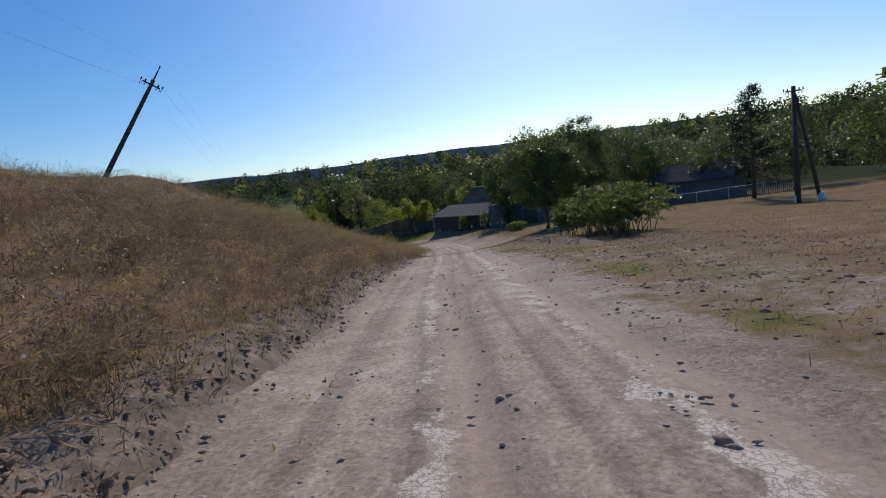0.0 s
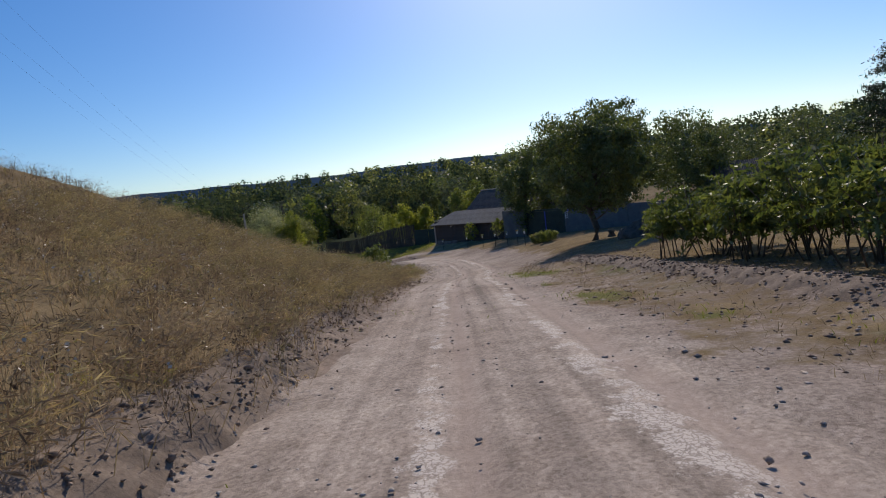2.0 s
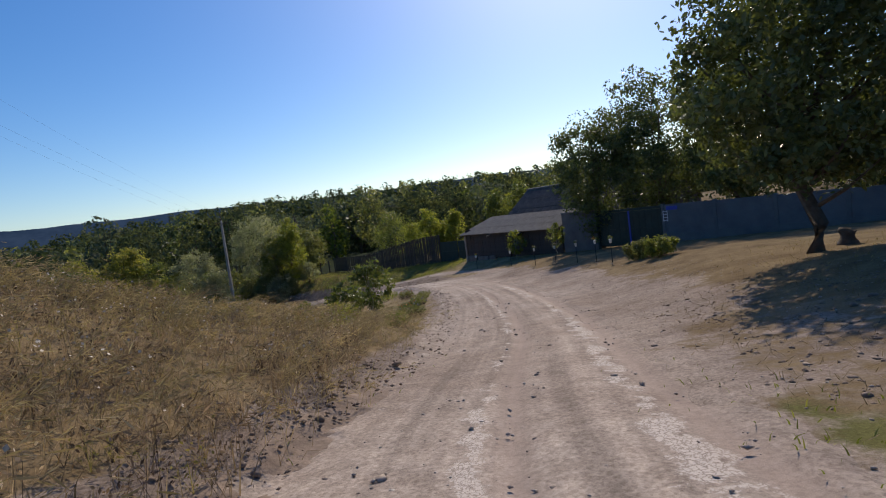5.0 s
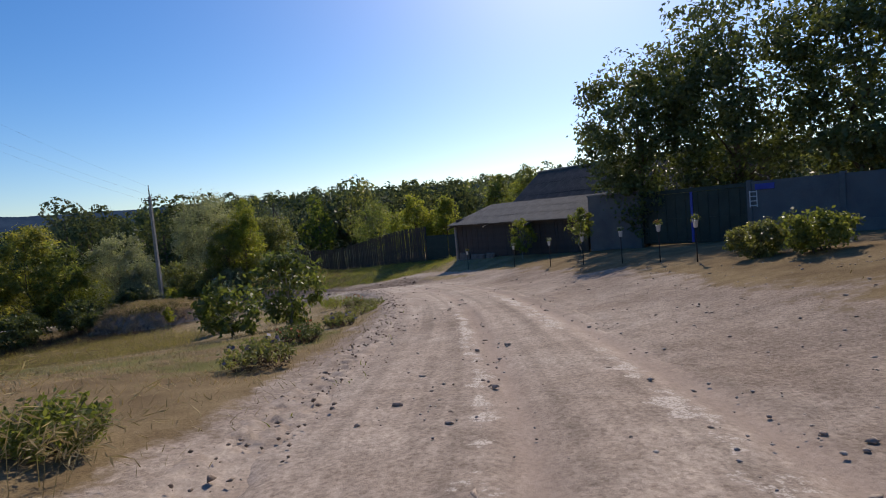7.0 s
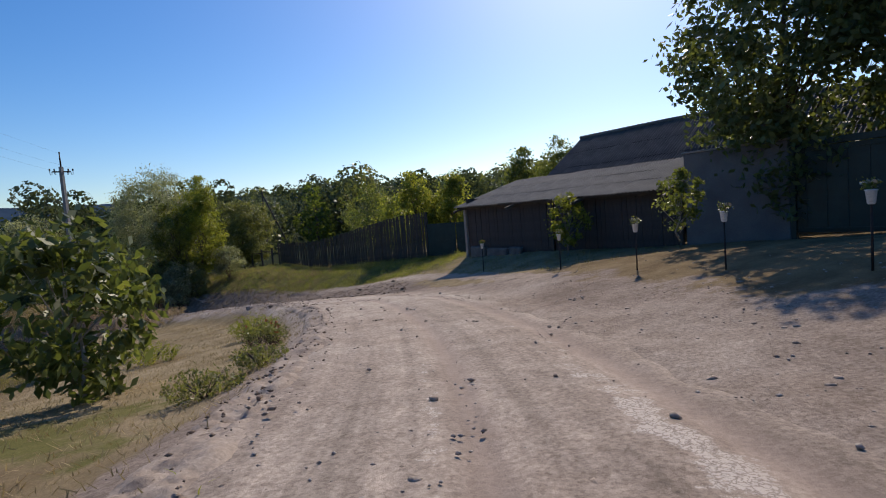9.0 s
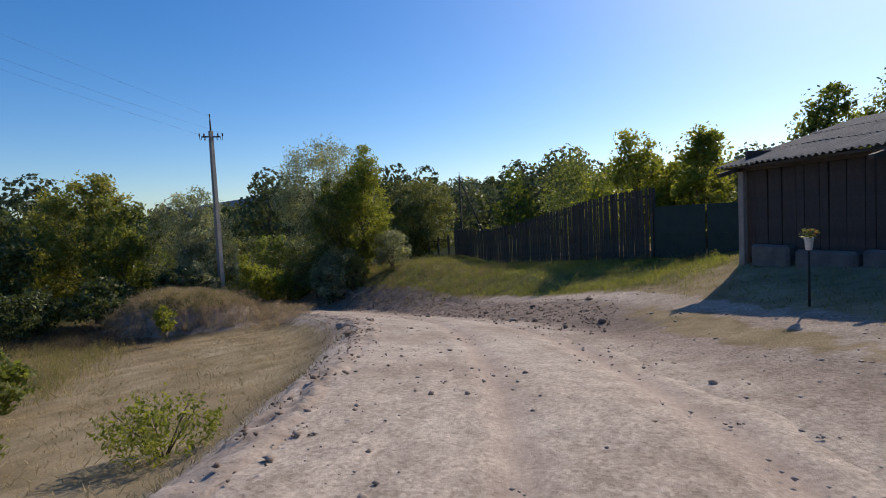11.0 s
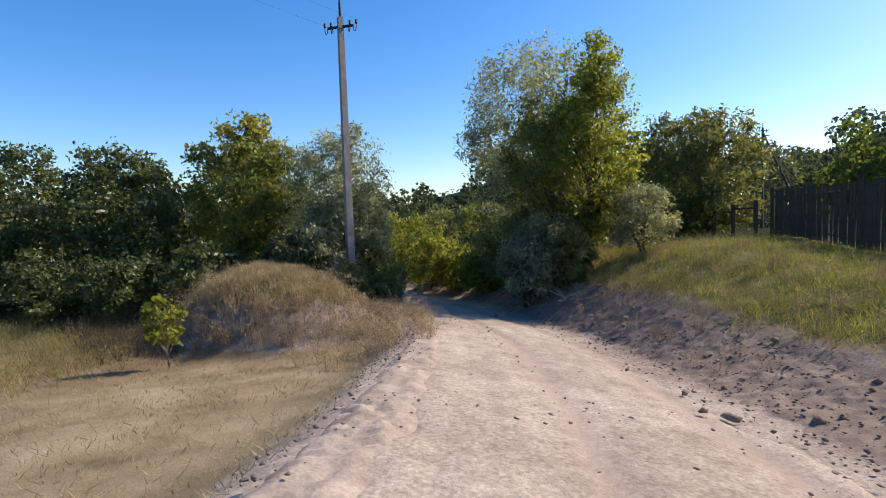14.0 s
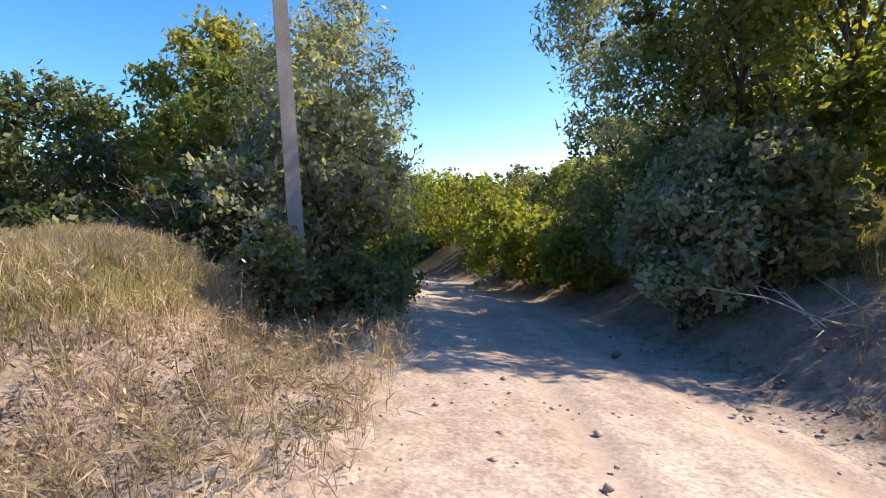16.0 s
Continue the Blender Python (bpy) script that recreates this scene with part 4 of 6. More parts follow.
# bright shrubs at the end of the lane
for i, (x, y, h, w) in enumerate([(-17.6, 96.4, 2.2, 1.4), (-20.0, 97.0, 2.6, 1.6), (-22.5, 97.2, 3.4, 2.0), (-26.5, 98.6, 3.8, 2.4), (-31.0, 98.8, 4.2, 2.6), (-36.0, 99.8, 4.4, 2.8), (-41.0, 101.0, 4.4, 3.0)]):
    tree("shrub", x, y, h, w, LEAF_YELLOW, "bright yellow-green sunlit shrub along the lane", "shrub", 4000, .21, .02, .05, 26, 110 + i, stems=4)
for i, (x, y, h, w) in enumerate([(-13.0, 106.5, 3.2, 2.4), (-17.5, 104.5, 3.2, 2.3), (-21.5, 103.6, 3.4, 2.3), (-26.0, 105.0, 3.6, 2.6), (-31.0, 106.0, 3.8, 2.8)]):
    tree("shrub", x, y, h, w, (LEAF_OLIVE, LEAF_GREEN)[i % 2], "dense green shrub beyond the road bend", "shrub", 2600, .27, .02, .05, 26, 120 + i, stems=4)
# trees behind the fence and sheds
for i, (x, y, h, w, mat) in enumerate([(4.5, 101.0, 5.6, 3.2, LEAF_YELLOW), (6.3, 94.6, 7.0, 2.3, LEAF_YELLOW), (9.2, 91.8, 6.4, 1.6, LEAF_YELLOW), (14.8, 95.2, 7.0, 2.0, LEAF_GREEN), (8.5, 95.0, 5.2, 2.0, LEAF_YELLOW), (18.5, 97.0, 7.4, 2.2, LEAF_GREEN), (18.0, 101.0, 6.0, 2.2, LEAF_YELLOW), (1.4, 111.4, 7.8, 5.0, LEAF_GREEN), (23.5, 96.0, 6.6, 2.4, LEAF_GREEN)]):
    tree("garden_tree", x, y, h, w, mat, "sunlit yellow-green garden tree behind the fence", count=7000, size=.2, bare=.02, thick=.11, clumps=32, seed=130 + i, fill=.35, spire=.45)

# the middle distance: a few trees built once and set out over the valley
rng_mid = np.random.default_rng(8)


def down_lane(x, y):
    """The open stretch that the lane runs on through."""
    a = math.degrees(math.atan2(x + 4, y - 83))
    return -68 < a < -46 and math.hypot(x + 4, y - 83) < 150


models = []
for i, (x, y, w, mat, lab) in enumerate([
        (-9.0, 180.0, 6.6, LEAF_SHADE, "broad round dark tree standing out of the valley wood"),
        (-40.0, 163.0, 5.6, FAR_LEAF, "broad olive green tree in the wooded valley"),
        (-30.0, 185.0, 6.0, VALLEY_SILVER, "grey-green willow in the wooded valley"),
        (12.0, 172.0, 5.4, LEAF_OLIVE, "rounded green tree in the wooded valley"),
        (30.0, 150.0, 5.8, FAR_LEAF, "broad olive green tree in the wooded valley"),
        (22.0, 196.0, 5.2, VALLEY_LIGHT, "lighter green tree in the wooded valley")]):
    models.append(valley_tree(x, y, 15.0, w, mat, lab, 150 + i))


def set_tree(x, y, tall, which=None):
    """Another of the valley's trees, grown to a given height."""
    k = rng_mid.choice(6, p=[.2, .24, .2, .14, .12, .1]) if which is None else which
    s = tall / 15
    wide = s * rng_mid.uniform(.9, 1.2) * (1.25 if s < .7 else 1)
    copy_thing(models[k], pose(x, y, float(height(x, y)) - .3, 0, 0, rng_mid.uniform(0, 360)) @ Matrix.Diagonal((wide, wide, s, 1)))


# the skyline of the valley wood, in rows that fall away towards the road
for row, (r0, r1, drop, step) in enumerate([(112, 122, .5, 4.6), (92, 104, 4.0, 5.4), (78, 88, 6.6, 6.4)]):
    a = -50.0
    while a < 52:
        a += step * rng_mid.uniform(.6, 1.3)
        r = rng_mid.uniform(r0, r1)
        x, y = 4 + r * math.sin(radians(a)), 60 + r * math.cos(radians(a))
        crest = float(np.interp(a, [-50, -40, -30, -15, -5, 5, 15, 30, 52], [4.0, 5.8, 7.0, 7.8, 8.4, 7.4, 7.5, 8.5, 7.5]))
        tall = crest - drop + rng_mid.normal() * 1.4 - float(height(x, y))
        if not down_lane(x, y) and tall > 4 and not (row == 2 and -34 < a < 16):
            set_tree(x, y, min(tall, 17.5))
set_tree(-9.6, 166.0, 18.5, 0)
# trees behind the thicket and up the slope beyond the village
for k in range(16):
    set_tree(rng_mid.uniform(-80, -48), rng_mid.uniform(48, 104), rng_mid.uniform(8.5, 11.5))
for k in range(26):
    set_tree(rng_mid.uniform(56, 110), rng_mid.uniform(30, 115), rng_mid.uniform(8, 12))
for n, (mat, lab) in enumerate([(FAR_LEAF, "dense distant olive green woodland"), (FAR_DARK, "dense distant dark green woodland"), (LEAF_OLIVE, "distant lighter green trees in the wood")]):
    spots = []
    for k in range((330, 330, 160)[n]):
        a, r = radians(rng_mid.uniform(-75, 75)), 165 + 400 * rng_mid.uniform() ** 1.4
        spots.append((r * math.sin(a), 30 + r * math.cos(a), rng_mid.uniform(9, 14), rng_mid.uniform(5.0, 7.5)))
    far_wood("far_woodland", spots, mat, lab, 160 + n, 1.7, 100)


# ---- buildings, walls and fence ----
FACE = Matrix(((.583, .813, 0, 9.2), (-.813, .583, 0, 81.2), (0, 0, 1, -6.95), (0, 0, 0, 1)))     # x along the front, y inwards


def wave_sheet(wide, long, mat, waves_n=7):
    """One corrugated sheet, lying along +y and rising in no direction, with a little thickness."""
    n = waves_n * 6
    x = np.linspace(0, wide, n + 1)
    z = .028 * np.sin(x / wide * waves_n * 6.2832)
    v = np.concatenate([np.stack([x, 0 * x, z], 1), np.stack([x, 0 * x + long, z], 1), np.stack([x, 0 * x, z - .012], 1), np.stack([x, 0 * x, z], 1)])
    i = np.arange(n)
    f = np.concatenate([np.stack([i, i + 1, i + n + 2, i + n + 1], 1), np.stack([i + 3 * n + 3, i + 2 * n + 2, i + 2 * n + 3, i + 3 * n + 4], 1)])
    return mesh_from("slate_sheet", v, f, mat, True)


def slates(parent, sheet, wide, long, cols, rows, m, seed):
    """Overlapping sheets over a roof slope; m puts the slope's lower corner and its plane."""
    rng = np.random.default_rng(seed)
    for c in range(cols):
        for r in range(rows):
            ob = part("slate_sheet", sheet, parent)
            ob.matrix_local = m @ pose(c * wide * .955 + rng.normal() * .008, r * long * .93 + rng.normal() * .02, .016 * r + .012 * (c % 2), rng.normal() * .35, rng.normal() * .35, rng.normal() * .3)


def slope(x, y, z, pitch):
    return pose(x, y, z, pitch, 0, 0)


def build_shed():
    top = empty("shed", FACE, "long low dark board shed under a corrugated slate lean-to roof", "shed")
    rng = np.random.default_rng(4)
    board = block(0, -.02, 0, .19, .02, 2.3)
    me = bpy.data.meshes.new("board")
    board.to_mesh(me)
    board.free()
    me.materials.append(DARK_WOOD)
    for k in range(58):
        b = part("board", me, top)
        b.matrix_local = pose(.18 + k * .2, rng.normal() * .006, -.05 + rng.normal() * .012, 0, rng.normal() * .35, 0)
    part("side_wall", block(.02, .05, -.3, .14, 4.4, 2.75), top, "", DARK_WOOD)
    part("back_wall", block(0, 4.45, -.3, 11.8, 4.55, 3.2), top, "", DARK_WOOD)
    for x, lab in ((.06, "pale concrete corner post"), (5.9, ""), (11.7, "")):
        part("post", block(x - .09, -.16, -.4, x + .09, -.03, 2.3, bevel=.012), top, lab, CONCRETE if lab else TARRED)
    part("eave_beam", block(-.2, -.2, 2.2, 11.9, -.06, 2.32), top, "", TARRED)
    part("soffit", block(-.2, -.42, 2.27, 11.85, -.40, 2.33), top, "", TARRED)
    for k, (x0, x1, h) in enumerate([(.5, 1.6, .3), (1.75, 3.2, .22), (3.3, 4.1, .28)]):
        part("footing_stone", block(x0, -.32, -.3, x1, -.05, h, bevel=.06), top, "whitewashed rubble footing", STONE)
    slates(top, wave_sheet(1.13, 1.75, SLATE), 1.13, 1.75, 11, 3, slope(-.35, -.5, 2.36, 15.0), 3)
    for k in range(4):
        part("rafter", block(.1 + k * 3.8, -.4, 2.2, .2 + k * 3.8, 4.5, 2.3), top, "", TARRED, slope(0, 0, .02, 14.0))
    return top


def build_barn():
    top = empty("barn", FACE @ pose(.45, 0, 0), "old farm building under a steep dark corrugated slate roof", "barn")
    part("front_wall", block(1.2, 4.75, -.3, 16.8, 5.0, 3.3), top, "", GREY_WALL)
    part("rear_wall", block(1.2, 12.1, -.3, 16.8, 12.35, 3.3), top, "", GREY_WALL)
    for x in (1.2, 16.55):
        bm = bmesh.new()
        prof = [(5.0, -.3), (12.1, -.3), (12.1, 3.3), (8.55, 5.7), (5.0, 3.3)]
        a, b = [bm.verts.new((x, y, z)) for y, z in prof], [bm.verts.new((x + .25, y, z)) for y, z in prof]
        bm.faces.new(a[::-1]), bm.faces.new(b)
        for i in range(5):
            bm.faces.new((a[i], a[(i + 1) % 5], b[(i + 1) % 5], b[i]))
        bmesh.ops.recalc_face_normals(bm, faces=bm.faces)
        part("gable_wall", bm, top, "", DARK_WOOD)
    sheet = wave_sheet(1.13, 1.75, OLD_SLATE)
    slates(top, sheet, 1.13, 1.75, 15, 3, slope(.7, 4.35, 3.18, 33.5), 5)
    slates(top, sheet, 1.13, 1.75, 15, 3, pose(.7 + 16.2, 12.75, 3.18, 33.5, 0, 180), 6)
    bm = bmesh.new()
    tube(bm, [(.6, 8.55, 6.0), (6, 8.55, 6.02), (11, 8.56, 5.97), (17, 8.55, 6.0)], [.11] * 4, 8)
    part("ridge_cap", bm, top, "pale ridge capping", SLATE)
    part("barge_board", block(-.04, 0, -.14, .0, 4.9, .02), top, "", TARRED, slope(.68, 4.35, 3.14, 33.5))
    return top


def build_walls():
    """Rendered panel, gates and the long limewashed wall along the yard."""
    w = empty("yard_wall", FACE, "grey rendered masonry wall beside the shed", "wall")
    part("panel", block(11.9, -.12, -.2, 15.05, .14, 3.48, bevel=.02), w, "", GREY_WALL)
    part("coping", block(11.85, -.16, 3.48, 15.1, .18, 3.54, bevel=.01), w, "", CONCRETE)
    g = empty("yard_gate", FACE, "closed dark green sheet steel double gate", "gate")
    for x0, x1 in ((15.2, 17.65), (17.78, 20.1)):
        leafp = part("gate_leaf", block(x0, -.02, .75, x1, .03, 3.2), g, "", GATE_GREEN)
        for z in (.85, 1.95, 3.1):
            part("rail", block(x0, -.06, z - .03, x1, -.021, z + .03), leafp, "", GATE_GREEN)
        for k in range(5):
            xx = x0 + (x1 - x0) * (k + .5) / 5
            part("rib", block(xx - .015, -.045, .78, xx + .015, -.021, 3.17), leafp, "", GATE_GREEN)
    part("centre_strip", block(17.66, -.05, .8, 17.77, .03, 3.42), g, "bright blue painted strip", BRIGHT_BLUE)
    part("lintel", block(15.1, -.08, 3.22, 20.2, .08, 3.4), g, "", GATE_GREEN)
    for x in (15.12, 20.18):
        part("post", block(x - .07, -.1, .3, x + .07, .1, 3.42, bevel=.01), g, "", GATE_GREEN)
    n = empty("yard_wall", FACE, "long pale blue-grey limewashed wall with concrete bays", "wall")
    for k in range(4):
        x0 = 20.3 + k * 3.35
        part("bay", block(x0 + .1, -.08, .3, x0 + 3.25, .12, 3.42 - .02 * k), n, "", BLUE_WALL)
        part("pillar", block(x0 - .1, -.14, .3, x0 + .1, .16, 3.5 - .02 * k, bevel=.015), n, "", GREY_WALL)
        part("plinth", block(x0 + .1, -.14, .3, x0 + 3.25, -.081, 1.5 + .12 * k), n, "darker base course", GREY_WALL)
    b = empty("wall_board", FACE, "small white slatted board fixed to the wall corner", "sign")
    for z in (2.35, 2.55, 2.75, 2.95):
        part("slat", block(20.34, -.19, z, 20.62, -.16, z + .045), b, "", WHITE)
    for x in (20.32, 20.6):
        part("rail", block(x, -.16, 2.3, x + .04, -.141, 3.02), b, "", WHITE)
    c = empty("wall_plaque", FACE, "bright blue board hung on the wall top", "sign")
    part("board", block(20.55, -.12, 3.05, 21.3, -.085, 3.3, bevel=.008), c, "", BRIGHT_BLUE)
    # white pickets and railing on the same line, further out
    f = empty("picket_fence", FACE, "low pale blue picket fence with a white top rail", "fence")
    me = bpy.data.meshes.new("picket")
    bm = block(0, -.012, 0, .07, .012, 1.05)
    bm.to_mesh(me)
    bm.free()
    me.materials.append(BLUE_WALL)
    for k in range(96):
        x = 33.9 + k * .15
        wx, wy = 9.2 + .583 * x, 81.2 - .813 * x
        part("picket", me, f).matrix_local = pose(x, 0, float(surface(wx, wy)) + 6.95 + .06)
    for x in range(34, 49, 3):
        zz = float(surface(9.2 + .583 * x, 81.2 - .813 * x)) + 6.95
        part("post", block(x - .05, .02, zz - .3, x + .05, .12, zz + 1.2), f, "", WHITE)
    for a in range(34, 46, 3):
        za, zb = [float(surface(9.2 + .583 * q, 81.2 - .813 * q)) + 6.95 + 1.14 for q in (a, a + 3)]
        bm = bmesh.new()
        tube(bm, [(a, 0, za), (a + 3, 0, zb)], [.035, .035], 6)
        part("top_rail", bm, f, "", WHITE)


def build_fence():
    a, b = Vector((-7.2, 103.0)), Vector((7.0, 90.0))
    d = (b - a)
    L = d.length
    yaw = math.degrees(math.atan2(d.y, d.x))
    top = empty("board_fence", pose(a.x, a.y, 0, 0, 0, yaw), "tall weathered grey board fence with gaps between the boards", "fence")
    rng = np.random.default_rng(6)
    me = bpy.data.meshes.new("board")
    bm = block(0, -.012, 0, .105, .012, 1.0)
    bm.to_mesh(me)
    bm.free()
    me.materials.append(GREY_WOOD)
    crest = lambda t: -6.45 + 1.75 * smooth(t, 0.2, 1.0)
    x = 0.0
    while x < L:
        w = a + d * (x / L)
        g = float(surface(w.x, w.y)) + .05
        h = float(crest(x / L)) - g + rng.normal() * .035
        ob = part("board", me, top)
        ob.matrix_local = pose(x, rng.normal() * .008, g, rng.normal() * .6, rng.normal() * .6, 0) @ Matrix.Diagonal((rng.uniform(.85, 1.15), 1, h, 1))
        x += .13 if rng.uniform() < .9 else .2
    for k in range(9):
        x = L * k / 8
        w = a + d * (k / 8)
        g, c = float(surface(w.x, w.y)), float(crest(k / 8))
        part("post", block(x - .06, .02, g - .4, x + .06, .14, c + .03, bevel=.01), top, "", TARRED)
        if k < 8:
            w2 = a + d * ((k + 1) / 8)
            g2, c2 = float(surface(w2.x, w2.y)), float(crest((k + 1) / 8))
            for lo, hi in ((g + .35, g2 + .35), (c - .3, c2 - .3)):
                bm = bmesh.new()
                tube(bm, [(x, .04, lo), (x + L / 8, .04, hi)], [.045, .045], 4)
                part("rail", bm, top, "", GREY_WOOD)
    low = empty("low_fence", pose(a.x, a.y, 0, 0, 0, yaw), "low broken fence with dark posts beyond the boards", "fence")
    for k in range(4):
        x = -1.2 - k * 1.9
        w = a + d * (x / L)
        g = float(surface(w.x, w.y))
        part("post", block(x - .07, 0, g - .3, x + .07, .14, g + 1.65, bevel=.01), low, "", TARRED)
        if k < 3:
            part("rail", block(x - 1.85, .02, g + 1.25, x - .07, .08, g + 1.33), low, "", GREY_WOOD)
    # the green gate behind the shed's corner
    g = empty("side_gate", pose(b.x, b.y, float(surface(b.x, b.y)), 0, 0, yaw), "dark green sheet steel gate beside the shed", "gate")
    for x0, x1 in ((.1, 2.6), (2.7, 5.3)):
        lf = part("gate_leaf", block(x0, -.02, .1, x1, .02, 2.35), g, "", GATE_GREEN)
        for z in (.2, 1.2, 2.25):
            part("rail", block(x0, -.05, z - .03, x1, -.021, z + .03), lf, "", GATE_GREEN)
    for x in (0, 5.4):
        part("post", block(x - .07, -.07, -.3, x + .07, .07, 2.5, bevel=.01), g, "", TARRED)


build_shed()
build_barn()
build_walls()
build_fence()


def insulator(bm, x, y, z):
    tube(bm, [(x, y, z), (x, y, z + .05), (x, y, z + .06), (x, y, z + .12), (x, y, z + .16)], [.035, .05, .03, .05, .02], 8)


def utility_pole(name, m, shaft_len, label, mat, arm=True, wide=.11, square=True, tip=.85):
    top = empty(name, m, label, "utility pole")
    bm = bmesh.new()
    r = wide
    tube(bm, [(0, 0, -1.0), (0, 0, shaft_len * .5), (0, 0, shaft_len)], [r * 1.45, r * 1.2, r * .95], 4 if square else 10)
    if square:
        for fc in bm.faces:
            fc.smooth = False
    part("shaft", bm, top, "", mat)
    if arm:
        part("crossarm", block(-.5, -.04, shaft_len - .36, .5, .04, shaft_len - .28, bevel=.008), top, "", STEEL)
        for x in (-.5, -.3, .3, .5):
            bm = bmesh.new()
            tube(bm, [(x, 0, shaft_len - .32), (x * 1.02, 0, shaft_len - .5), (x * 1.16, 0, shaft_len - .52), (x * 1.22, 0, shaft_len - .38), (x * 1.22, 0, shaft_len - .2)], [.016] * 5, 5)
            part("hook", bm, top, "", STEEL)
            bm = bmesh.new()
            insulator(bm, x * 1.22, 0, shaft_len - .28)
            part("insulator", bm, top, "", STEEL)
    if tip:
        bm = bmesh.new()
        tube(bm, [(0, 0, shaft_len - .2), (0, 0, shaft_len + tip * .55), (.0, 0, shaft_len + tip)], [.05, .045, .02], 6)
        part("tip_rod", bm, top, "", STEEL)
        bm = bmesh.new()
        insulator(bm, 0, 0, shaft_len + tip - .05)
        part("insulator", bm, top, "", STEEL)
    return top


# leaning pole on the bank
foot, head = Vector((-15.95, 33.15, 2.55)), Vector((-11.8, 34.4, 9.25))
axis = (head - foot).normalized()
lean_m = Matrix.Translation(foot) @ axis.to_track_quat("Z", "Y").to_matrix().to_4x4()
LEANING = utility_pole("utility_pole", lean_m @ pose(0, 0, 0, 0, 0, -90), (head - foot).length, "dark utility pole leaning steeply on the grassy bank", TARRED)
UPRIGHT = utility_pole("utility_pole", pose(-16.15, 88.2, -9.9, 0, 0, 35), 9.95, "tall square concrete utility pole above the thicket", CONCRETE, wide=.135)
third = utility_pole("utility_pole", pose(-20.0, 141, -8.6, 0, 0, 40), 9.7, "distant utility pole with a slanting brace", TARRED, wide=.13, tip=.4)
bm = bmesh.new()
tube(bm, [(0, 0, 9.2), (2.0, -.3, 4.2), (3.8, -.6, -.4)], [.11, .12, .13], 8)
part("brace", bm, third, "", GREY_WOOD)
frame_pole = utility_pole("utility_pole", pose(29.2, 32.3, -4.1, 0, 0, -15), 8.15, "tarred double utility pole with a braced leg and white feet", TARRED, wide=.14, square=False, tip=0)
bm = bmesh.new()
tube(bm, [(.12, .1, 7.6), (.9, .1, 3.5), (1.62, .1, -.5)], [.12, .13, .14], 8)
part("brace", bm, frame_pole, "", TARRED)
for x in (0, 1.52):
    bm = bmesh.new()
    tube(bm, [(x, .05, -.4), (x, .05, .75)], [.24, .22], 8)
    part("pole_foot", bm, frame_pole, "whitewashed concrete foot", WHITE)


def wire(a, b, sag, label):
    bm = bmesh.new()
    a, b = Vector(a), Vector(b)
    pts = [a.lerp(b, t) - Vector((0, 0, sag * 4 * t * (1 - t))) for t in np.linspace(0, 1, 17)]
    tube(bm, pts, [.0028] * 17, 4)
    me = bpy.data.meshes.new("overhead_wire")
    bm.to_mesh(me)
    bm.free()
    me.materials.append(STEEL)
    tagged(new("overhead_wire", me), label, "cable", "overhead wires")


for da, db in (((-12.35, 33.5, 9.0), (-16.8, 87.9, -.1)), ((-11.1, 33.7, 8.35), (-15.6, 88.6, -.1)), ((-11.2, 34.4, 9.95), (-16.15, 88.2, .9))):
    wire(da, db, 1.1, "thin slack overhead wire between the poles")
    wire(da, (da[0] - 3.5, -28, da[2] + 2.2), .9, "thin slack overhead wire running up the slope")


# ---- yard and garden things ----
def flower_pot(x, y, bloom, seed):
    rng = np.random.default_rng(seed)
    top = empty("flower_pot_stand", pose(x, y, float(surface(x, y))), "white bucket of flowers on a thin steel post", "flower pot", "row of flower stands")
    bm = bmesh.new()
    tube(bm, [(0, 0, -.25), (0, 0, 1.0)], [.022, .018], 6)
    part("post", bm, top, "", STEEL)
    bm = bmesh.new()
    tube(bm, [(0, 0, 1.0), (0, 0, 1.02), (0, 0, 1.2), (0, 0, 1.205), (0, 0, 1.22), (0, 0, 1.222)], [.04, .055, .075, .084, .084, .066], 14)
    part("bucket", bm, top, "", WHITE)
    c = rng.normal(size=(150, 3)) * np.array([.055, .055, .045]) + np.array([0, 0, 1.29])
    part("foliage", mesh_from("foliage", *leaves(rng, c, .05, .5), LEAF_GREEN), top)
    c = rng.normal(size=(26, 3)) * np.array([.055, .055, .03]) + np.array([0, 0, 1.33])
    part("blossom", mesh_from("blossom", *leaves(rng, c, .06, .9), bloom), top)
    return top


for i, (x, y) in enumerate([(9.42, 76.1), (11.6, 71.4), (12.6, 67.3), (13.3, 64.4), (13.8, 61.4), (14.2, 59.2), (14.25, 57.0)]):
    flower_pot(x, y, (ORANGE, SEED, SEED, SEED, SEED, ORANGE, SEED)[i], 200 + i)


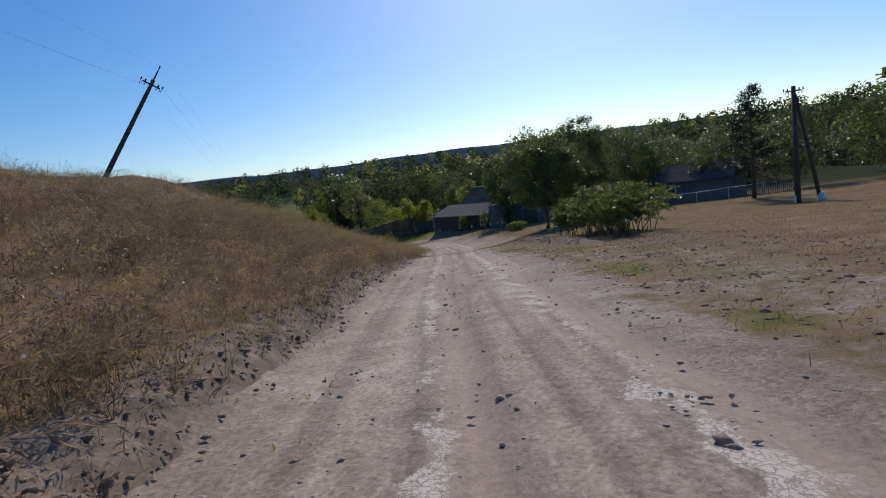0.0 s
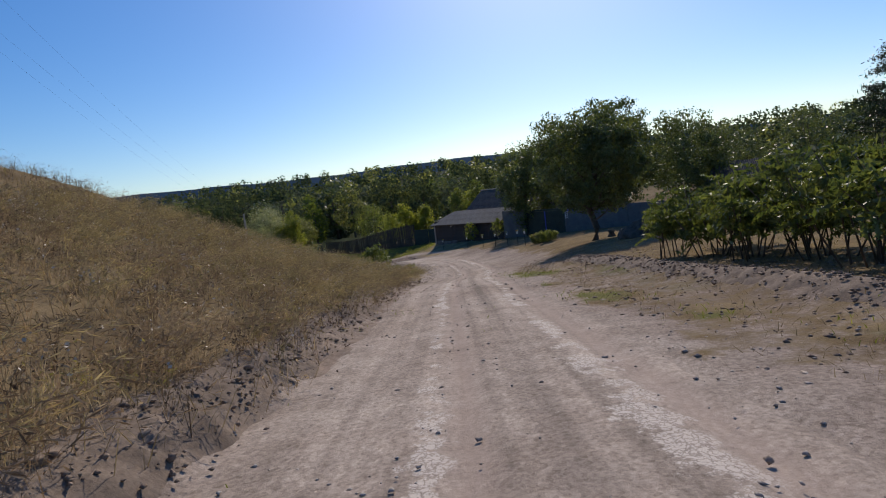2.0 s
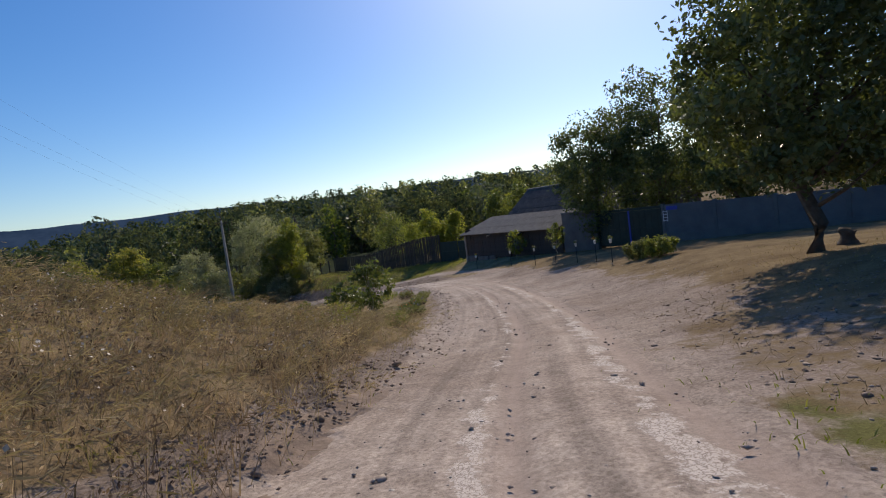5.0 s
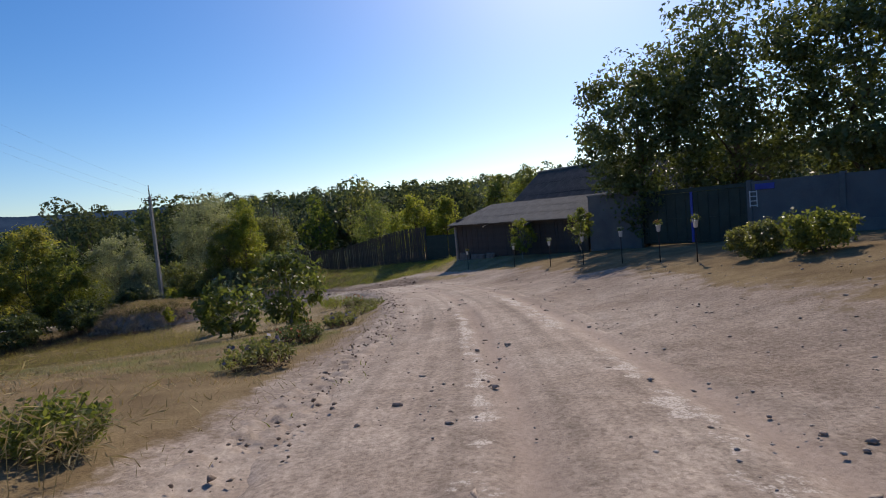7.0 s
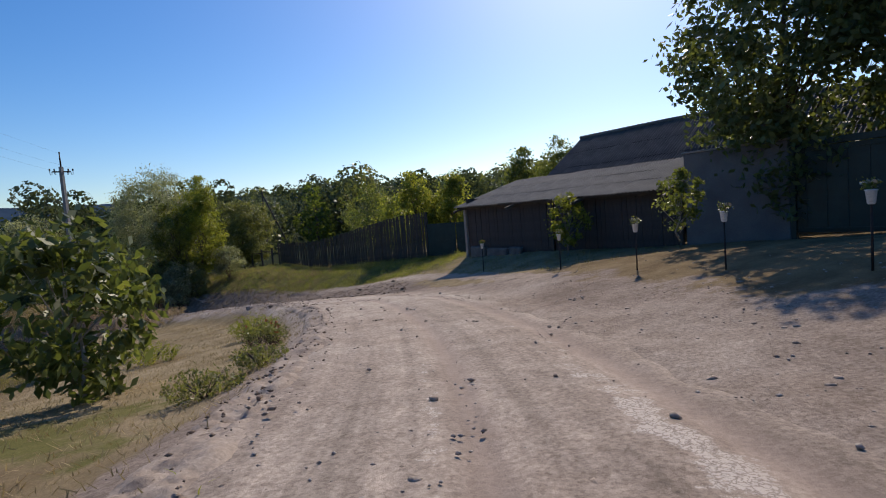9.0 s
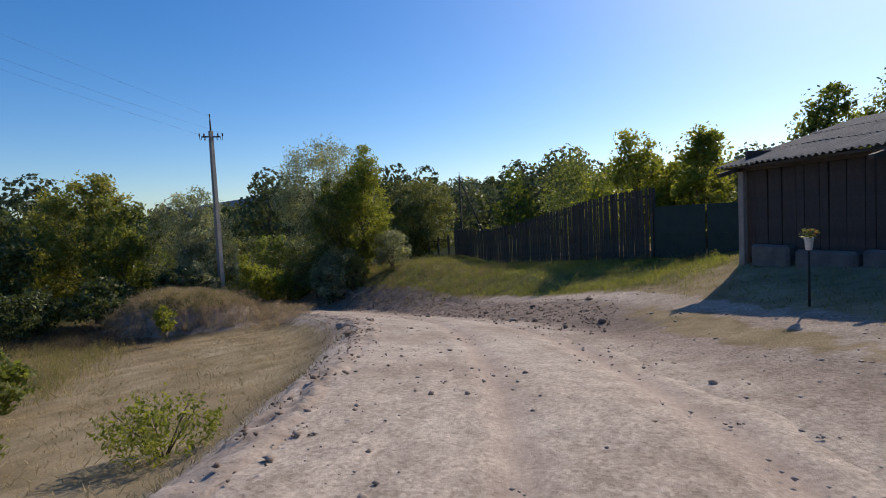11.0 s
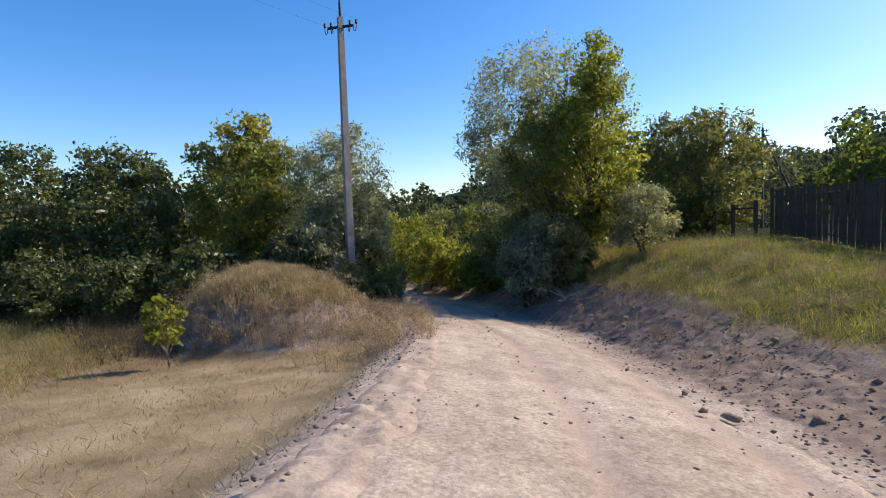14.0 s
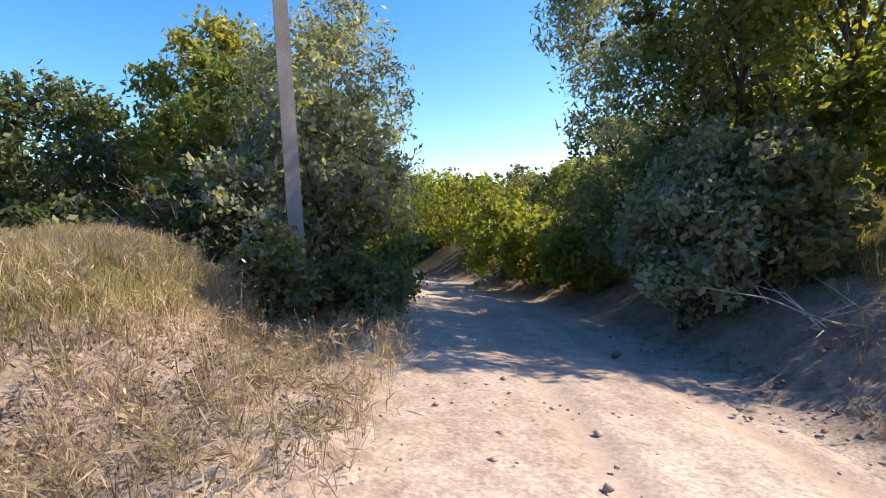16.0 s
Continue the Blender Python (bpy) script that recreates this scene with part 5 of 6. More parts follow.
def flower_clump(name, x, y, tall, wide, mat, petals, label, seed, n=2600, blooms=12):
    rng = np.random.default_rng(seed)
    top = empty(name, pose(x, y, float(surface(x, y)) - .03), label, "flowers")
    k = 150
    ang, rad = rng.uniform(0, 6.283, k), np.sqrt(rng.uniform(0, 1, k)) * wide
    foot = np.stack([np.cos(ang) * rad * .8, np.sin(ang) * rad * .65, 0 * rad], 1)
    high = tall * rng.uniform(.65, 1.1, k) * (1 - .3 * (rad / wide) ** 2)
    tip = np.stack([np.cos(ang) * rad * 1.2, np.sin(ang) * rad, high], 1)
    q, t = rng.integers(0, k, n), rng.uniform(.08, 1, n)[:, None] ** .7
    c = foot[q] * (1 - t) + tip[q] * t + rng.normal(size=(n, 3)) * .022
    low = t[:, 0] < .62
    part("foliage", mesh_from("foliage", *leaves(rng, c[~low], .06, .42, -.4), mat), top)
    part("dry_foliage", mesh_from("dry_foliage", *leaves(rng, c[low], .06, .3, -.6), DARK_WEED if petals else mat), top, "withered brown lower leaves")
    if not petals:
        bm = bmesh.new()
        for k in range(7):
            a = rng.uniform(0, 6.283)
            tube(bm, [(0, 0, 0), (math.cos(a) * wide * .35, math.sin(a) * wide * .35, tall * .45), (math.cos(a) * wide * .7, math.sin(a) * wide * .7, tall * .85)], [.012, .008, .003], 5)
        part("stem", bm, top, "", BARK)
    if petals:
        d = tip[rng.choice(k, blooms, replace=False)]
        part("blossom", mesh_from("blossom", *leaves(rng, np.repeat(d, 4, 0) + rng.normal(size=(blooms * 4, 3)) * .015, .065, .9, -.5), petals), top)
    return top


for i, (nm, x, y, h, w, mat, pet, lab) in enumerate([
        ("aster_clump", 3.75, 50.3, .46, .5, LEAF_OLIVE, PURPLE, "round dark clump of faded violet asters"),
        ("flower_clump", 3.65, 53.4, .44, .44, LEAF_DARK, ORANGE, "dark flower clump with sparse orange blooms"),
        ("aster_clump", 4.0, 56.4, .42, .4, LEAF_OLIVE, PURPLE, "round dark clump of violet asters"),
        ("aster_clump", 4.1, 60.6, .42, .48, LEAF_OLIVE, None, "low olive flower clump on the lawn"),
        ("aster_clump", 4.4, 62.0, .4, .4, LEAF_OLIVE, None, "low olive flower clump on the lawn"),
        ("zinnia_clump", 3.15, 65.9, .72, .5, LEAF_OLIVE, ORANGE, "tall clump of orange zinnias fading to brown"),
        ("lawn_shrub", 1.75, 69.3, .75, .62, LEAF_YELLOW, None, "small yellow-green shrub on the lawn"),
        ("lawn_shrub", 1.6, 46.6, .85, .6, LEAF_YELLOW, None, "small yellowing shrub at the lawn's edge"),
        ("lawn_shrub", 3.4, 46.5, .46, .35, LEAF_GREEN, None, "low yellowing shrub beside the road"),
        ("lawn_shrub", -.9, 68.4, .6, .7, LEAF_YELLOW, None, "sprawling yellowing iris clump on the lawn")]):
    flower_clump(nm, x, y, h, w, mat, pet, lab, 220 + i, 2600 if nm == 'zinnia_clump' else 2400 if pet or nm == 'lawn_shrub' else 1400)
tree("garden_bush", 14.9, 55.2, 1.05, .72, LEAF_OLIVE, "rounded garden bush with yellowing leaves", "shrub", 3500, .1, .03, .03, 20, 240, stems=3)
tree("garden_bush", 15.3, 53.8, 1.15, .78, LEAF_GREEN, "yellow-green garden bush beside the yard", "shrub", 3500, .1, .03, .03, 20, 241, stems=3)
tree("garden_bush", 15.6, 56.8, .8, .6, LEAF_OCHRE, "low brownish garden bush beside the yard", "shrub", 2500, .09, .03, .03, 18, 242, stems=3)
tree("walnut_sapling", .1, 59.4, 2.3, 1.25, LEAF_SUMAC, "young walnut tree with long drooping leaves on the lawn", "tree", 1200, .24, .05, .04, 22, 243, bark=PALE_BARK, slim=.42)
tree("walnut_sapling", 1.1, 62.6, 3.3, 1.75, LEAF_SUMAC, "young broad walnut tree on the lawn", "tree", 2300, .25, .03, .05, 26, 244, spire=.25, bark=PALE_BARK, slim=.42)
tree("walnut_sapling", -4.9, 70.9, 1.6, .85, LEAF_GREEN, "small young walnut tree on the lower lawn", "tree", 3200, .15, .15, .04, 20, 245, bark=PALE_BARK)
tree("sapling", -12.35, 81.2, 1.9, .46, LEAF_YELLOW, "thin sapling with pale yellow-green leaves", "tree", 620, .15, .28, .03, 12, 246, bark=PALE_BARK)
tree("sapling", 12.7, 74.6, 2.75, 1.0, LEAF_YELLOW, "young tree in front of the dark shed", "tree", 1900, .13, .12, .03, 18, 247, bark=PALE_BARK)
tree("sapling", 14.9, 69.6, 2.6, .8, LEAF_GREEN, "young tree in front of the dark shed", "tree", 1700, .12, .2, .03, 14, 248, bark=PALE_BARK)


def build_heap():
    rng = np.random.default_rng(9)
    bm = bmesh.new()
    bmesh.ops.create_icosphere(bm, subdivisions=4, radius=1)
    for v in bm.verts:
        n = noise.noise(v.co * 2.2) * .18 + noise.noise(v.co * 6) * .06
        v.co = Vector((v.co.x * 1.5, v.co.y * 1.0, max(v.co.z, -.2) * .95)) * (1 + n)
    me = bpy.data.meshes.new("haystack")
    bm.to_mesh(me)
    bm.free()
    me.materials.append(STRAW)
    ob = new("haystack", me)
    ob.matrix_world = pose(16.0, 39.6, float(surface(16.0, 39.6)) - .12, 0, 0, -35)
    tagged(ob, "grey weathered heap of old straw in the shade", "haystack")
    s = empty("tree_stump", pose(16.5, 44.9, float(surface(16.5, 44.9))), "sawn tree stump beside the big tree", "stump")
    bm = bmesh.new()
    tube(bm, [(0, 0, -.1), (0, 0, .05), (0, 0, .38), (.01, 0, .40)], [.30, .26, .235, .21], 12)
    part("trunk", bm, s, "", BARK)


build_heap()


def build_house():
    """A low house beyond the trees, seen as a hipped slate roof over a pale wall."""
    m = pose(30.2, 56.2, float(height(33, 54)), 0, 0, -54)
    top = empty("village_house", m, "low village house with a grey slate roof", "house")
    part("wall", block(0, 3, -.5, 9, 8, 2.5), top, "", GREY_WALL)
    sheet = wave_sheet(1.13, 1.75, OLD_SLATE)
    slates(top, sheet, 1.13, 1.75, 9, 2, slope(-.4, 2.5, 2.45, 33), 15)
    slates(top, sheet, 1.13, 1.75, 9, 2, pose(9.4, 8.5, 2.45, 33, 0, 180), 16)
    for x in (-.02, 8.9):
        bm = bmesh.new()
        a = [bm.verts.new((x, y, z)) for y, z in ((3, 2.5), (8, 2.5), (5.5, 4.2))]
        b = [bm.verts.new((x + .12, y, z)) for y, z in ((3, 2.5), (8, 2.5), (5.5, 4.2))]
        bm.faces.new(a[::-1]), bm.faces.new(b)
        for i in range(3):
            bm.faces.new((a[i], a[(i + 1) % 3], b[(i + 1) % 3], b[i]))
        part("gable", bm, top, "", GREY_WOOD)
    w = part("window", block(2, 2.94, .9, 3.2, 3.02, 2.1), top, "", WHITE)
    part("pane", block(2.08, 2.92, .98, 3.12, 2.939, 2.02), w, "", DARK_WOOD)


build_house()


def boulder(x, y, size, mat, label, seed):
    bm = bmesh.new()
    bmesh.ops.create_icosphere(bm, subdivisions=3, radius=1)
    for v in bm.verts:
        d = v.co.normalized()
        k = max(abs(d.x), abs(d.y) * 1.1, abs(d.z) * 1.25) ** -.55
        v.co = Vector((d.x * size[0], d.y * size[1], d.z * size[2])) * (k * .8 + .22 * noise.noise(d * 1.7 + Vector((seed, 0, 0))) + .07 * noise.noise(d * 5))
    me = bpy.data.meshes.new("boulder")
    bm.to_mesh(me)
    bm.free()
    me.materials.append(mat)
    ob = new("boulder", me)
    ob.matrix_world = pose(x, y, float(surface(x, y)) + size[2] * .35, 0, 0, seed * 40)
    return tagged(ob, label, "rock")


boulder(-1.3, 77.6, (.18, .14, .14), PEBBLE, "angular pale boulder on the dry lawn", 1)
boulder(-.75, 78.3, (.14, .12, .09), CLOD, "dark lump of earth beside the road", 2)
boulder(.45, 75.2, (.13, .1, .09), CLOD, "dark lump of earth beside the road", 3)
boulder(3.0, 80.3, (.15, .12, .09), PEBBLE, "loose stone at the foot of the bank", 4)


def brush_pile(x, y, seed, label):
    rng = np.random.default_rng(seed)
    top = empty("brush_pile", pose(x, y, float(surface(x, y))), label, "branches")
    for k in range(22):
        a, ln = rng.uniform(0, 6.28), rng.uniform(.7, 1.7)
        p = Vector((rng.normal() * .4, rng.normal() * .3, rng.uniform(.02, .35)))
        q = p + Vector((math.cos(a) * ln, math.sin(a) * ln, rng.uniform(-.1, .5)))
        bm = bmesh.new()
        tube(bm, [p, p.lerp(q, .5) + Vector((rng.normal() * .1, rng.normal() * .1, .05)), q], [.014, .009, .004], 4)
        part("branch", bm, top, "", PALE_BARK)
    return top


brush_pile(-10.2, 93.4, 3, "loose pile of bare pale branches on the bank")


def dead_shrub(x, y, tall, seed, label):
    rng = np.random.default_rng(seed)
    top = empty("dead_shrub", pose(x, y, float(surface(x, y)) - .05), label, "shrub")
    for k in range(9):
        a = rng.uniform(0, 6.28)
        tip = Vector((math.cos(a) * tall * rng.uniform(.3, .9), math.sin(a) * tall * rng.uniform(.3, .9), tall * rng.uniform(.6, 1)))
        bm = bmesh.new()
        mid = tip * .5 + Vector((rng.normal() * .08, rng.normal() * .08, .1))
        tube(bm, [(0, 0, 0), mid, tip], [.03, .018, .005], 5)
        for j in range(3):
            b = mid.lerp(tip, rng.uniform(0, .8))
            tube(bm, [b, b + Vector(rng.normal(size=3)) * tall * .16 + Vector((0, 0, .12))], [.009, .003], 4)
        part("branch", bm, top, "", BARK)
    return top


dead_shrub(-12.6, 49.4, 2.6, 5, "bare dead shrub on the crest of the bank")
dead_shrub(-17.3, 86.6, 2.2, 6, "bare dead shrub beside the concrete pole")


# ---- clods, stones and grass ----
ICO = bmesh.new()
bmesh.ops.create_icosphere(ICO, subdivisions=1, radius=1)
ICO_V = np.array([v.co for v in ICO.verts])
ICO_F = np.array([[v.index for v in f.verts] for f in ICO.faces])
ICO.free()


def lumps(rng, places, size):
    n = len(places)
    s = (size * np.minimum(rng.lognormal(0, .6, n), 2.3))[:, None, None]
    v = ICO_V[None] * (1 + rng.uniform(-.5, .5, (n, len(ICO_V), 1))) * np.stack([rng.uniform(.7, 1.4, n), rng.uniform(.7, 1.4, n), rng.uniform(.45, .85, n)], 1)[:, None] * s
    v = v + places[:, None]
    return v.reshape(-1, 3), (ICO_F[None] + (len(ICO_V) * np.arange(n))[:, None, None]).reshape(-1, 3)


OCT_V = np.array([(1, 0, 0), (-1, 0, 0), (0, 1, 0), (0, -1, 0), (0, 0, 1), (0, 0, -1)], float)
OCT_F = np.array([(0, 2, 4), (2, 1, 4), (1, 3, 4), (3, 0, 4), (2, 0, 5), (1, 2, 5), (3, 1, 5), (0, 3, 5)])


def grit(rng, places, size):
    n = len(places)
    a = rng.uniform(0, 6.28, n)
    v = OCT_V[None] * (1 + rng.uniform(-.4, .4, (n, 6, 3))) * np.array([1.2, .9, .6]) * (size * np.minimum(rng.lognormal(0, .6, n), 2.3))[:, None, None]
    v = np.stack([v[..., 0] * np.cos(a)[:, None] - v[..., 1] * np.sin(a)[:, None], v[..., 0] * np.sin(a)[:, None] + v[..., 1] * np.cos(a)[:, None], v[..., 2]], 2) + places[:, None]
    return v.reshape(-1, 3), (OCT_F[None] + (6 * np.arange(n))[:, None, None]).reshape(-1, 3)


def band(u0, w, y0, y1):
    def keep(x, y):
        u, s = lateral(x, y)
        return np.exp(-((u - u0 + .3 * waves(x, y, 2.2, 1)) / w) ** 2) * smooth(y, y0 - 2, y0) * (1 - smooth(y, y1, y1 + 2))
    return keep


def raised(p, dz):
    return p + np.array([0, 0, dz])


rng = np.random.default_rng(77)
clods = [on_ground(rng, 90000, -6, 0, 6, 42, band(-2.35, .3, -2, 40)), on_ground(rng, 40000, -4, 40, 9, 80, band(-2.05, .3, 42, 76)),
         on_ground(rng, 60000, -14, 76, 6, 96, band(3.5, .95, 77, 98)), on_ground(rng, 26000, -12, 74, 4, 90, band(-2.35, .35, 74, 88)), on_ground(rng, 30000, 6, 18, 14, 36, band(5.2, .5, 19, 33))]
SIZES = (.02, .015, .017, .014, .02)
stuff("earth_clods", [lumps(rng, raised(c[::10], .06), k) for c, k in zip(clods, SIZES)] + [grit(rng, raised(c[::2], .05), k * .9) for c, k in zip(clods, SIZES)] + [lumps(rng, raised(clods[2][::60], .04), .045), lumps(rng, raised(clods[0][::200], .03), .042)], CLOD, "crumbled dry earth clods thrown up along the road", "earth")
crumb_keep = lambda x, y: open_road(x, y) * smooth(waves(x, y, 1.9, 4) + .7 * waves(x, y, .8, 2), .15, .7)
open_road = lambda x, y: smooth(lateral(x, y)[0], -2.6, -1.6) * (1 - smooth(lateral(x, y)[0], 5, 9)) * (.25 + .75 * smooth(waves(x, y, 4, 2), -.2, .6))
stuff("loose_stones", [grit(rng, on_ground(rng, 44000, -16, 0, 16, 94, open_road), .012)], PEBBLE, "small loose stones scattered over the dirt", "stones")
verge_keep = lambda x, y: smooth(lateral(x, y)[0], 2.4, 3.4) * (1 - smooth(lateral(x, y)[0], 7, 10)) * (1 - smooth(y, 40, 46)) * (.3 + .7 * smooth(waves(x, y, 3.3, 6), -.4, .5))
vg = on_ground(rng, 32000, 1, 0, 16, 46, verge_keep)
stuff("verge_rubble", [grit(rng, vg, .019), lumps(rng, vg[::22], .026)], CLOD, "broken earth and rubble on the verge", "rubble")
vs = on_ground(rng, 40000, 1, 0, 16, 46, verge_keep)
stuff("verge_grass", [blades(rng, vs, .07, .004, .9, short=True)], DRY, "sparse dry grass on the verge", "grass")
stuff("loose_clods", [lumps(rng, on_ground(rng, 7000, -12, 0, 15, 92, open_road), .018), grit(rng, on_ground(rng, 60000, -12, 0, 15, 92, crumb_keep), .017)], RUBBLE, "dusty earth crumbs scattered over the road", "earth")


def clumpy(x, y):
    """Where the grass stands in bushy clumps, 0 to 1."""
    return smooth(waves(x, y, 1.25, 2.2) + .8 * waves(x, y, .55, 1.2) + .5 * waves(x, y, 3.4, .6), -.9, .9)


def hill_keep(x, y):
    u, s = lateral(x, y)
    return smooth(-u + .4 * waves(x, y, 2.4, 3), 1.95, 2.4) * (1 - smooth(y, 41, 47)) * (1 - .55 * smooth(-u, 8, 20)) * (.08 + .92 * clumpy(x, y) ** 1.6)


near = on_ground(rng, 64000, -11, 0, 3, 50, hill_keep)
farther = on_ground(rng, 50000, -34, 0, -11, 52, hill_keep)
stuff("dry_grass", [blades(rng, near, .1 + .34 * clumpy(near[:, 0], near[:, 1]), .0045, .9, (.25, -.05)), blades(rng, farther, .42, .012, .8, short=True)], DRY, "tall dry straw-coloured grass on the bank", "grass")


def clustered(rng, centres, each):
    """Several roots close about each centre."""
    p = np.repeat(centres, each, 0) + np.concatenate([rng.normal(size=(len(centres) * each, 2)) * .11, np.zeros((len(centres) * each, 1))], 1)
    p[:, 2] = surface(p[:, 0], p[:, 1]) - .02
    return p


def plumes(rng, roots, tall, leaflets, wind=(.55, .2)):
    """Dead weeds with arching stems, feathered towards their tips."""
    n = len(roots)
    h = (tall * rng.uniform(.6, 1.25, n))[:, None]
    sway = np.concatenate([rng.normal(size=(n, 2)) * .38 + np.array(wind), np.zeros((n, 1))], 1)
    at = lambda t: np.concatenate([roots[:, :2] + (sway * h * t ** 1.8)[:, :2], roots[:, 2:] + h * (t - .42 * t ** 3)], 1)
    side = np.stack([-sway[:, 1], sway[:, 0], 0 * sway[:, 0]], 1)
    side = side / (np.linalg.norm(side, axis=1, keepdims=True) + 1e-6) * .003
    rings = [(at(t) - side * (1.1 - t), at(t) + side * (1.1 - t)) for t in (0, .4, .75, 1)]
    v = np.stack([p for r in rings for p in r], 1).reshape(-1, 3)
    base = 8 * np.arange(n)[:, None]
    f = np.concatenate([base + np.array([0, 1, 3, 2]), base + np.array([2, 3, 5, 4]), base + np.array([4, 5, 7, 6])], 1).reshape(-1, 4)
    q = rng.integers(0, n, n * leaflets)
    t = (rng.uniform(.3, 1.02, n * leaflets) ** .75)[:, None]
    ends = roots[q] * [1, 1, 0] + sway[q] * h[q] * t ** 1.8 + np.concatenate([np.zeros((len(q), 2)), roots[q][:, 2:] + h[q] * (t - .42 * t ** 3)], 1)
    ends = ends + rng.normal(size=ends.shape) * (.04 * (1.25 - t))
    way = sway[q] * 1.8 * t ** .8 + np.array([0, 0, 1]) * (1 - 1.26 * t ** 2) + .75 * rng.normal(size=ends.shape)
    way /= np.linalg.norm(way, axis=1, keepdims=True)
    flat = np.cross(way, unit(rng, len(q)))
    size = (rng.uniform(.06, .15, len(q)))[:, None]
    lv = np.stack([ends, ends + way * size * .5 + flat * size * .05, ends + way * size, ends + way * size * .5 - flat * size * .05], 1).reshape(-1, 3)
    lf = np.arange(len(lv)).reshape(-1, 4)
    return joined([(v, f), (lv, lf)])


weeds = on_ground(rng, 50000, -20, 0, 3, 53, hill_keep)


def tufts(rng, roots, stems, tall, wide, puff):
    """Bushy dry weeds: stems fanning out of one root, with a haze of small dead leaves on them."""
    n = len(roots)
    size = rng.lognormal(0, .25, n) * (.6 + .7 * clumpy(roots[:, 0], roots[:, 1]))
    r = np.repeat(roots, stems, 0)
    k = np.repeat(size, stems)[:, None]
    fan = rng.normal(size=(n * stems, 2)) * .42
    tip = r + np.concatenate([fan * tall * k, (tall * rng.uniform(.55, 1.1, n * stems))[:, None] * k], 1)
    side = np.stack([-fan[:, 1], fan[:, 0], 0 * fan[:, 0]], 1)
    side = side / (np.linalg.norm(side, axis=1, keepdims=True) + 1e-6) * wide
    v = np.stack([r - side, r + side, tip + side * .4, tip - side * .4], 1).reshape(-1, 3)
    f = np.arange(4 * n * stems).reshape(-1, 4)
    q = rng.integers(0, n * stems, n * puff)
    t = rng.uniform(.35, 1.05, n * puff)[:, None]
    c = r[q] * (1 - t) + tip[q] * t + rng.normal(size=(n * puff, 3)) * .055
    return joined([(v, f), leaves(rng, c, .045, .45)])


near_weeds = on_ground(rng, 10000, -9, 0, 3, 50, hill_keep)
stuff("dry_weeds", [tufts(rng, weeds[::30], 6, .46, .004, 30), tufts(rng, near_weeds[::5], 6, .4, .003, 30)], DRY_BROWN, "brown branching dry weeds on the bank", "weeds")
edge_keep_left = lambda x, y: smooth(-lateral(x, y)[0] + .3 * waves(x, y, 2.4, 3) + .25 * smooth(y, 18, 26), 2.15, 2.6) * (1 - smooth(y, 42, 48)) * (.15 + .85 * clumpy(x, y))
low_bank = clustered(rng, on_ground(rng, 3200, -8, 0, 4, 49, edge_keep_left), 8)
high_bank = clustered(rng, on_ground(rng, 900, -22, 6, -7, 52, hill_keep), 6)
pale_end = np.repeat(rng.uniform(size=len(low_bank) // 8), 8) < .25 + .6 * smooth(low_bank[:, 1], 17, 27)
stuff("feathered_weeds", [plumes(rng, low_bank[~pale_end], .74, 22), plumes(rng, high_bank, .6, 18)], DRY_BROWN, "arching feathery dead weeds on the bank", "weeds")
stuff("pale_plumes", [plumes(rng, low_bank[pale_end], .8, 22)], STRAW_GREEN, "pale olive arching grass plumes on the bank", "weeds")
heads = weeds[rng.uniform(size=len(weeds)) < .2]
heads = np.repeat(heads, 5, 0) + np.stack([rng.normal(size=5 * len(heads)) * .08, rng.normal(size=5 * len(heads)) * .08, rng.uniform(.48, .74, 5 * len(heads))], 1)
green_tufts = on_ground(rng, 4200, -14, 0, 3, 50, lambda x, y: hill_keep(x, y) * smooth(waves(x, y, 4.3, 5), 0, .5))
light = on_ground(rng, 1200, -12, 0, 3, 50, hill_keep)
stuff("pale_tufts", [tufts(rng, light, 8, .46, .003, 30)], PALE_STRAW, "pale fluffy tufts in the dry grass", "weeds")
dark = on_ground(rng, 6000, -12, 0, 3, 50, lambda x, y: hill_keep(x, y) * smooth(waves(x, y, 2.9, 4), -.3, .4))
stuff("dark_weeds", [tufts(rng, dark, 7, .4, .003, 34)], DARK_WEED, "dark dead weeds in the dry grass", "weeds")
stuff("bank_tufts", [tufts(rng, green_tufts, 7, .36, .003, 22)], MEADOW, "yellow-green weeds among the dry grass", "weeds")
stuff("seed_heads", [leaves(rng, heads, .034, .8)], SEED, "pale seed heads on the dry weeds", "weeds")


def lawn_keep(x, y):
    u, s = lateral(x, y)
    return smooth(-u + .3 * waves(x, y, 1.9, 3), 2.1, 2.7) * smooth(y, 45, 50) * (.35 + .65 * smooth(waves(x, y, 3.1, 5), -.5, .4)) * (1 - .5 * smooth(-u, 6, 14))


stuff("lawn_grass", [blades(rng, on_ground(rng, 110000, -16, 45, 6, 90, lawn_keep), .065, .006, .9, short=True)], MOWN, "short straw-coloured lawn grass", "grass")


cap_keep = lambda x, y: smooth(hump(x, y) + .12 * waves(x, y, 1.4, 2), .5, .68)
face_keep = lambda x, y: smooth(hump(x, y), .06, .2) * (1 - smooth(hump(x, y), .5, .7)) * (.15 + .85 * smooth(waves(x, y, 1.2, 2.6), -.3, .4))


def edge_keep(x, y):
    u, s = lateral(x, y)
    edge = smooth(-u, 1.5, 1.95) * smooth(y, 82.5, 85.5) * (1 - smooth(-u, 7, 9)) * (1 - smooth(hump(x, y), .05, .3))
    return edge * (.1 + .9 * smooth(waves(x, y, 1.5, 2.6), -.3, .4))


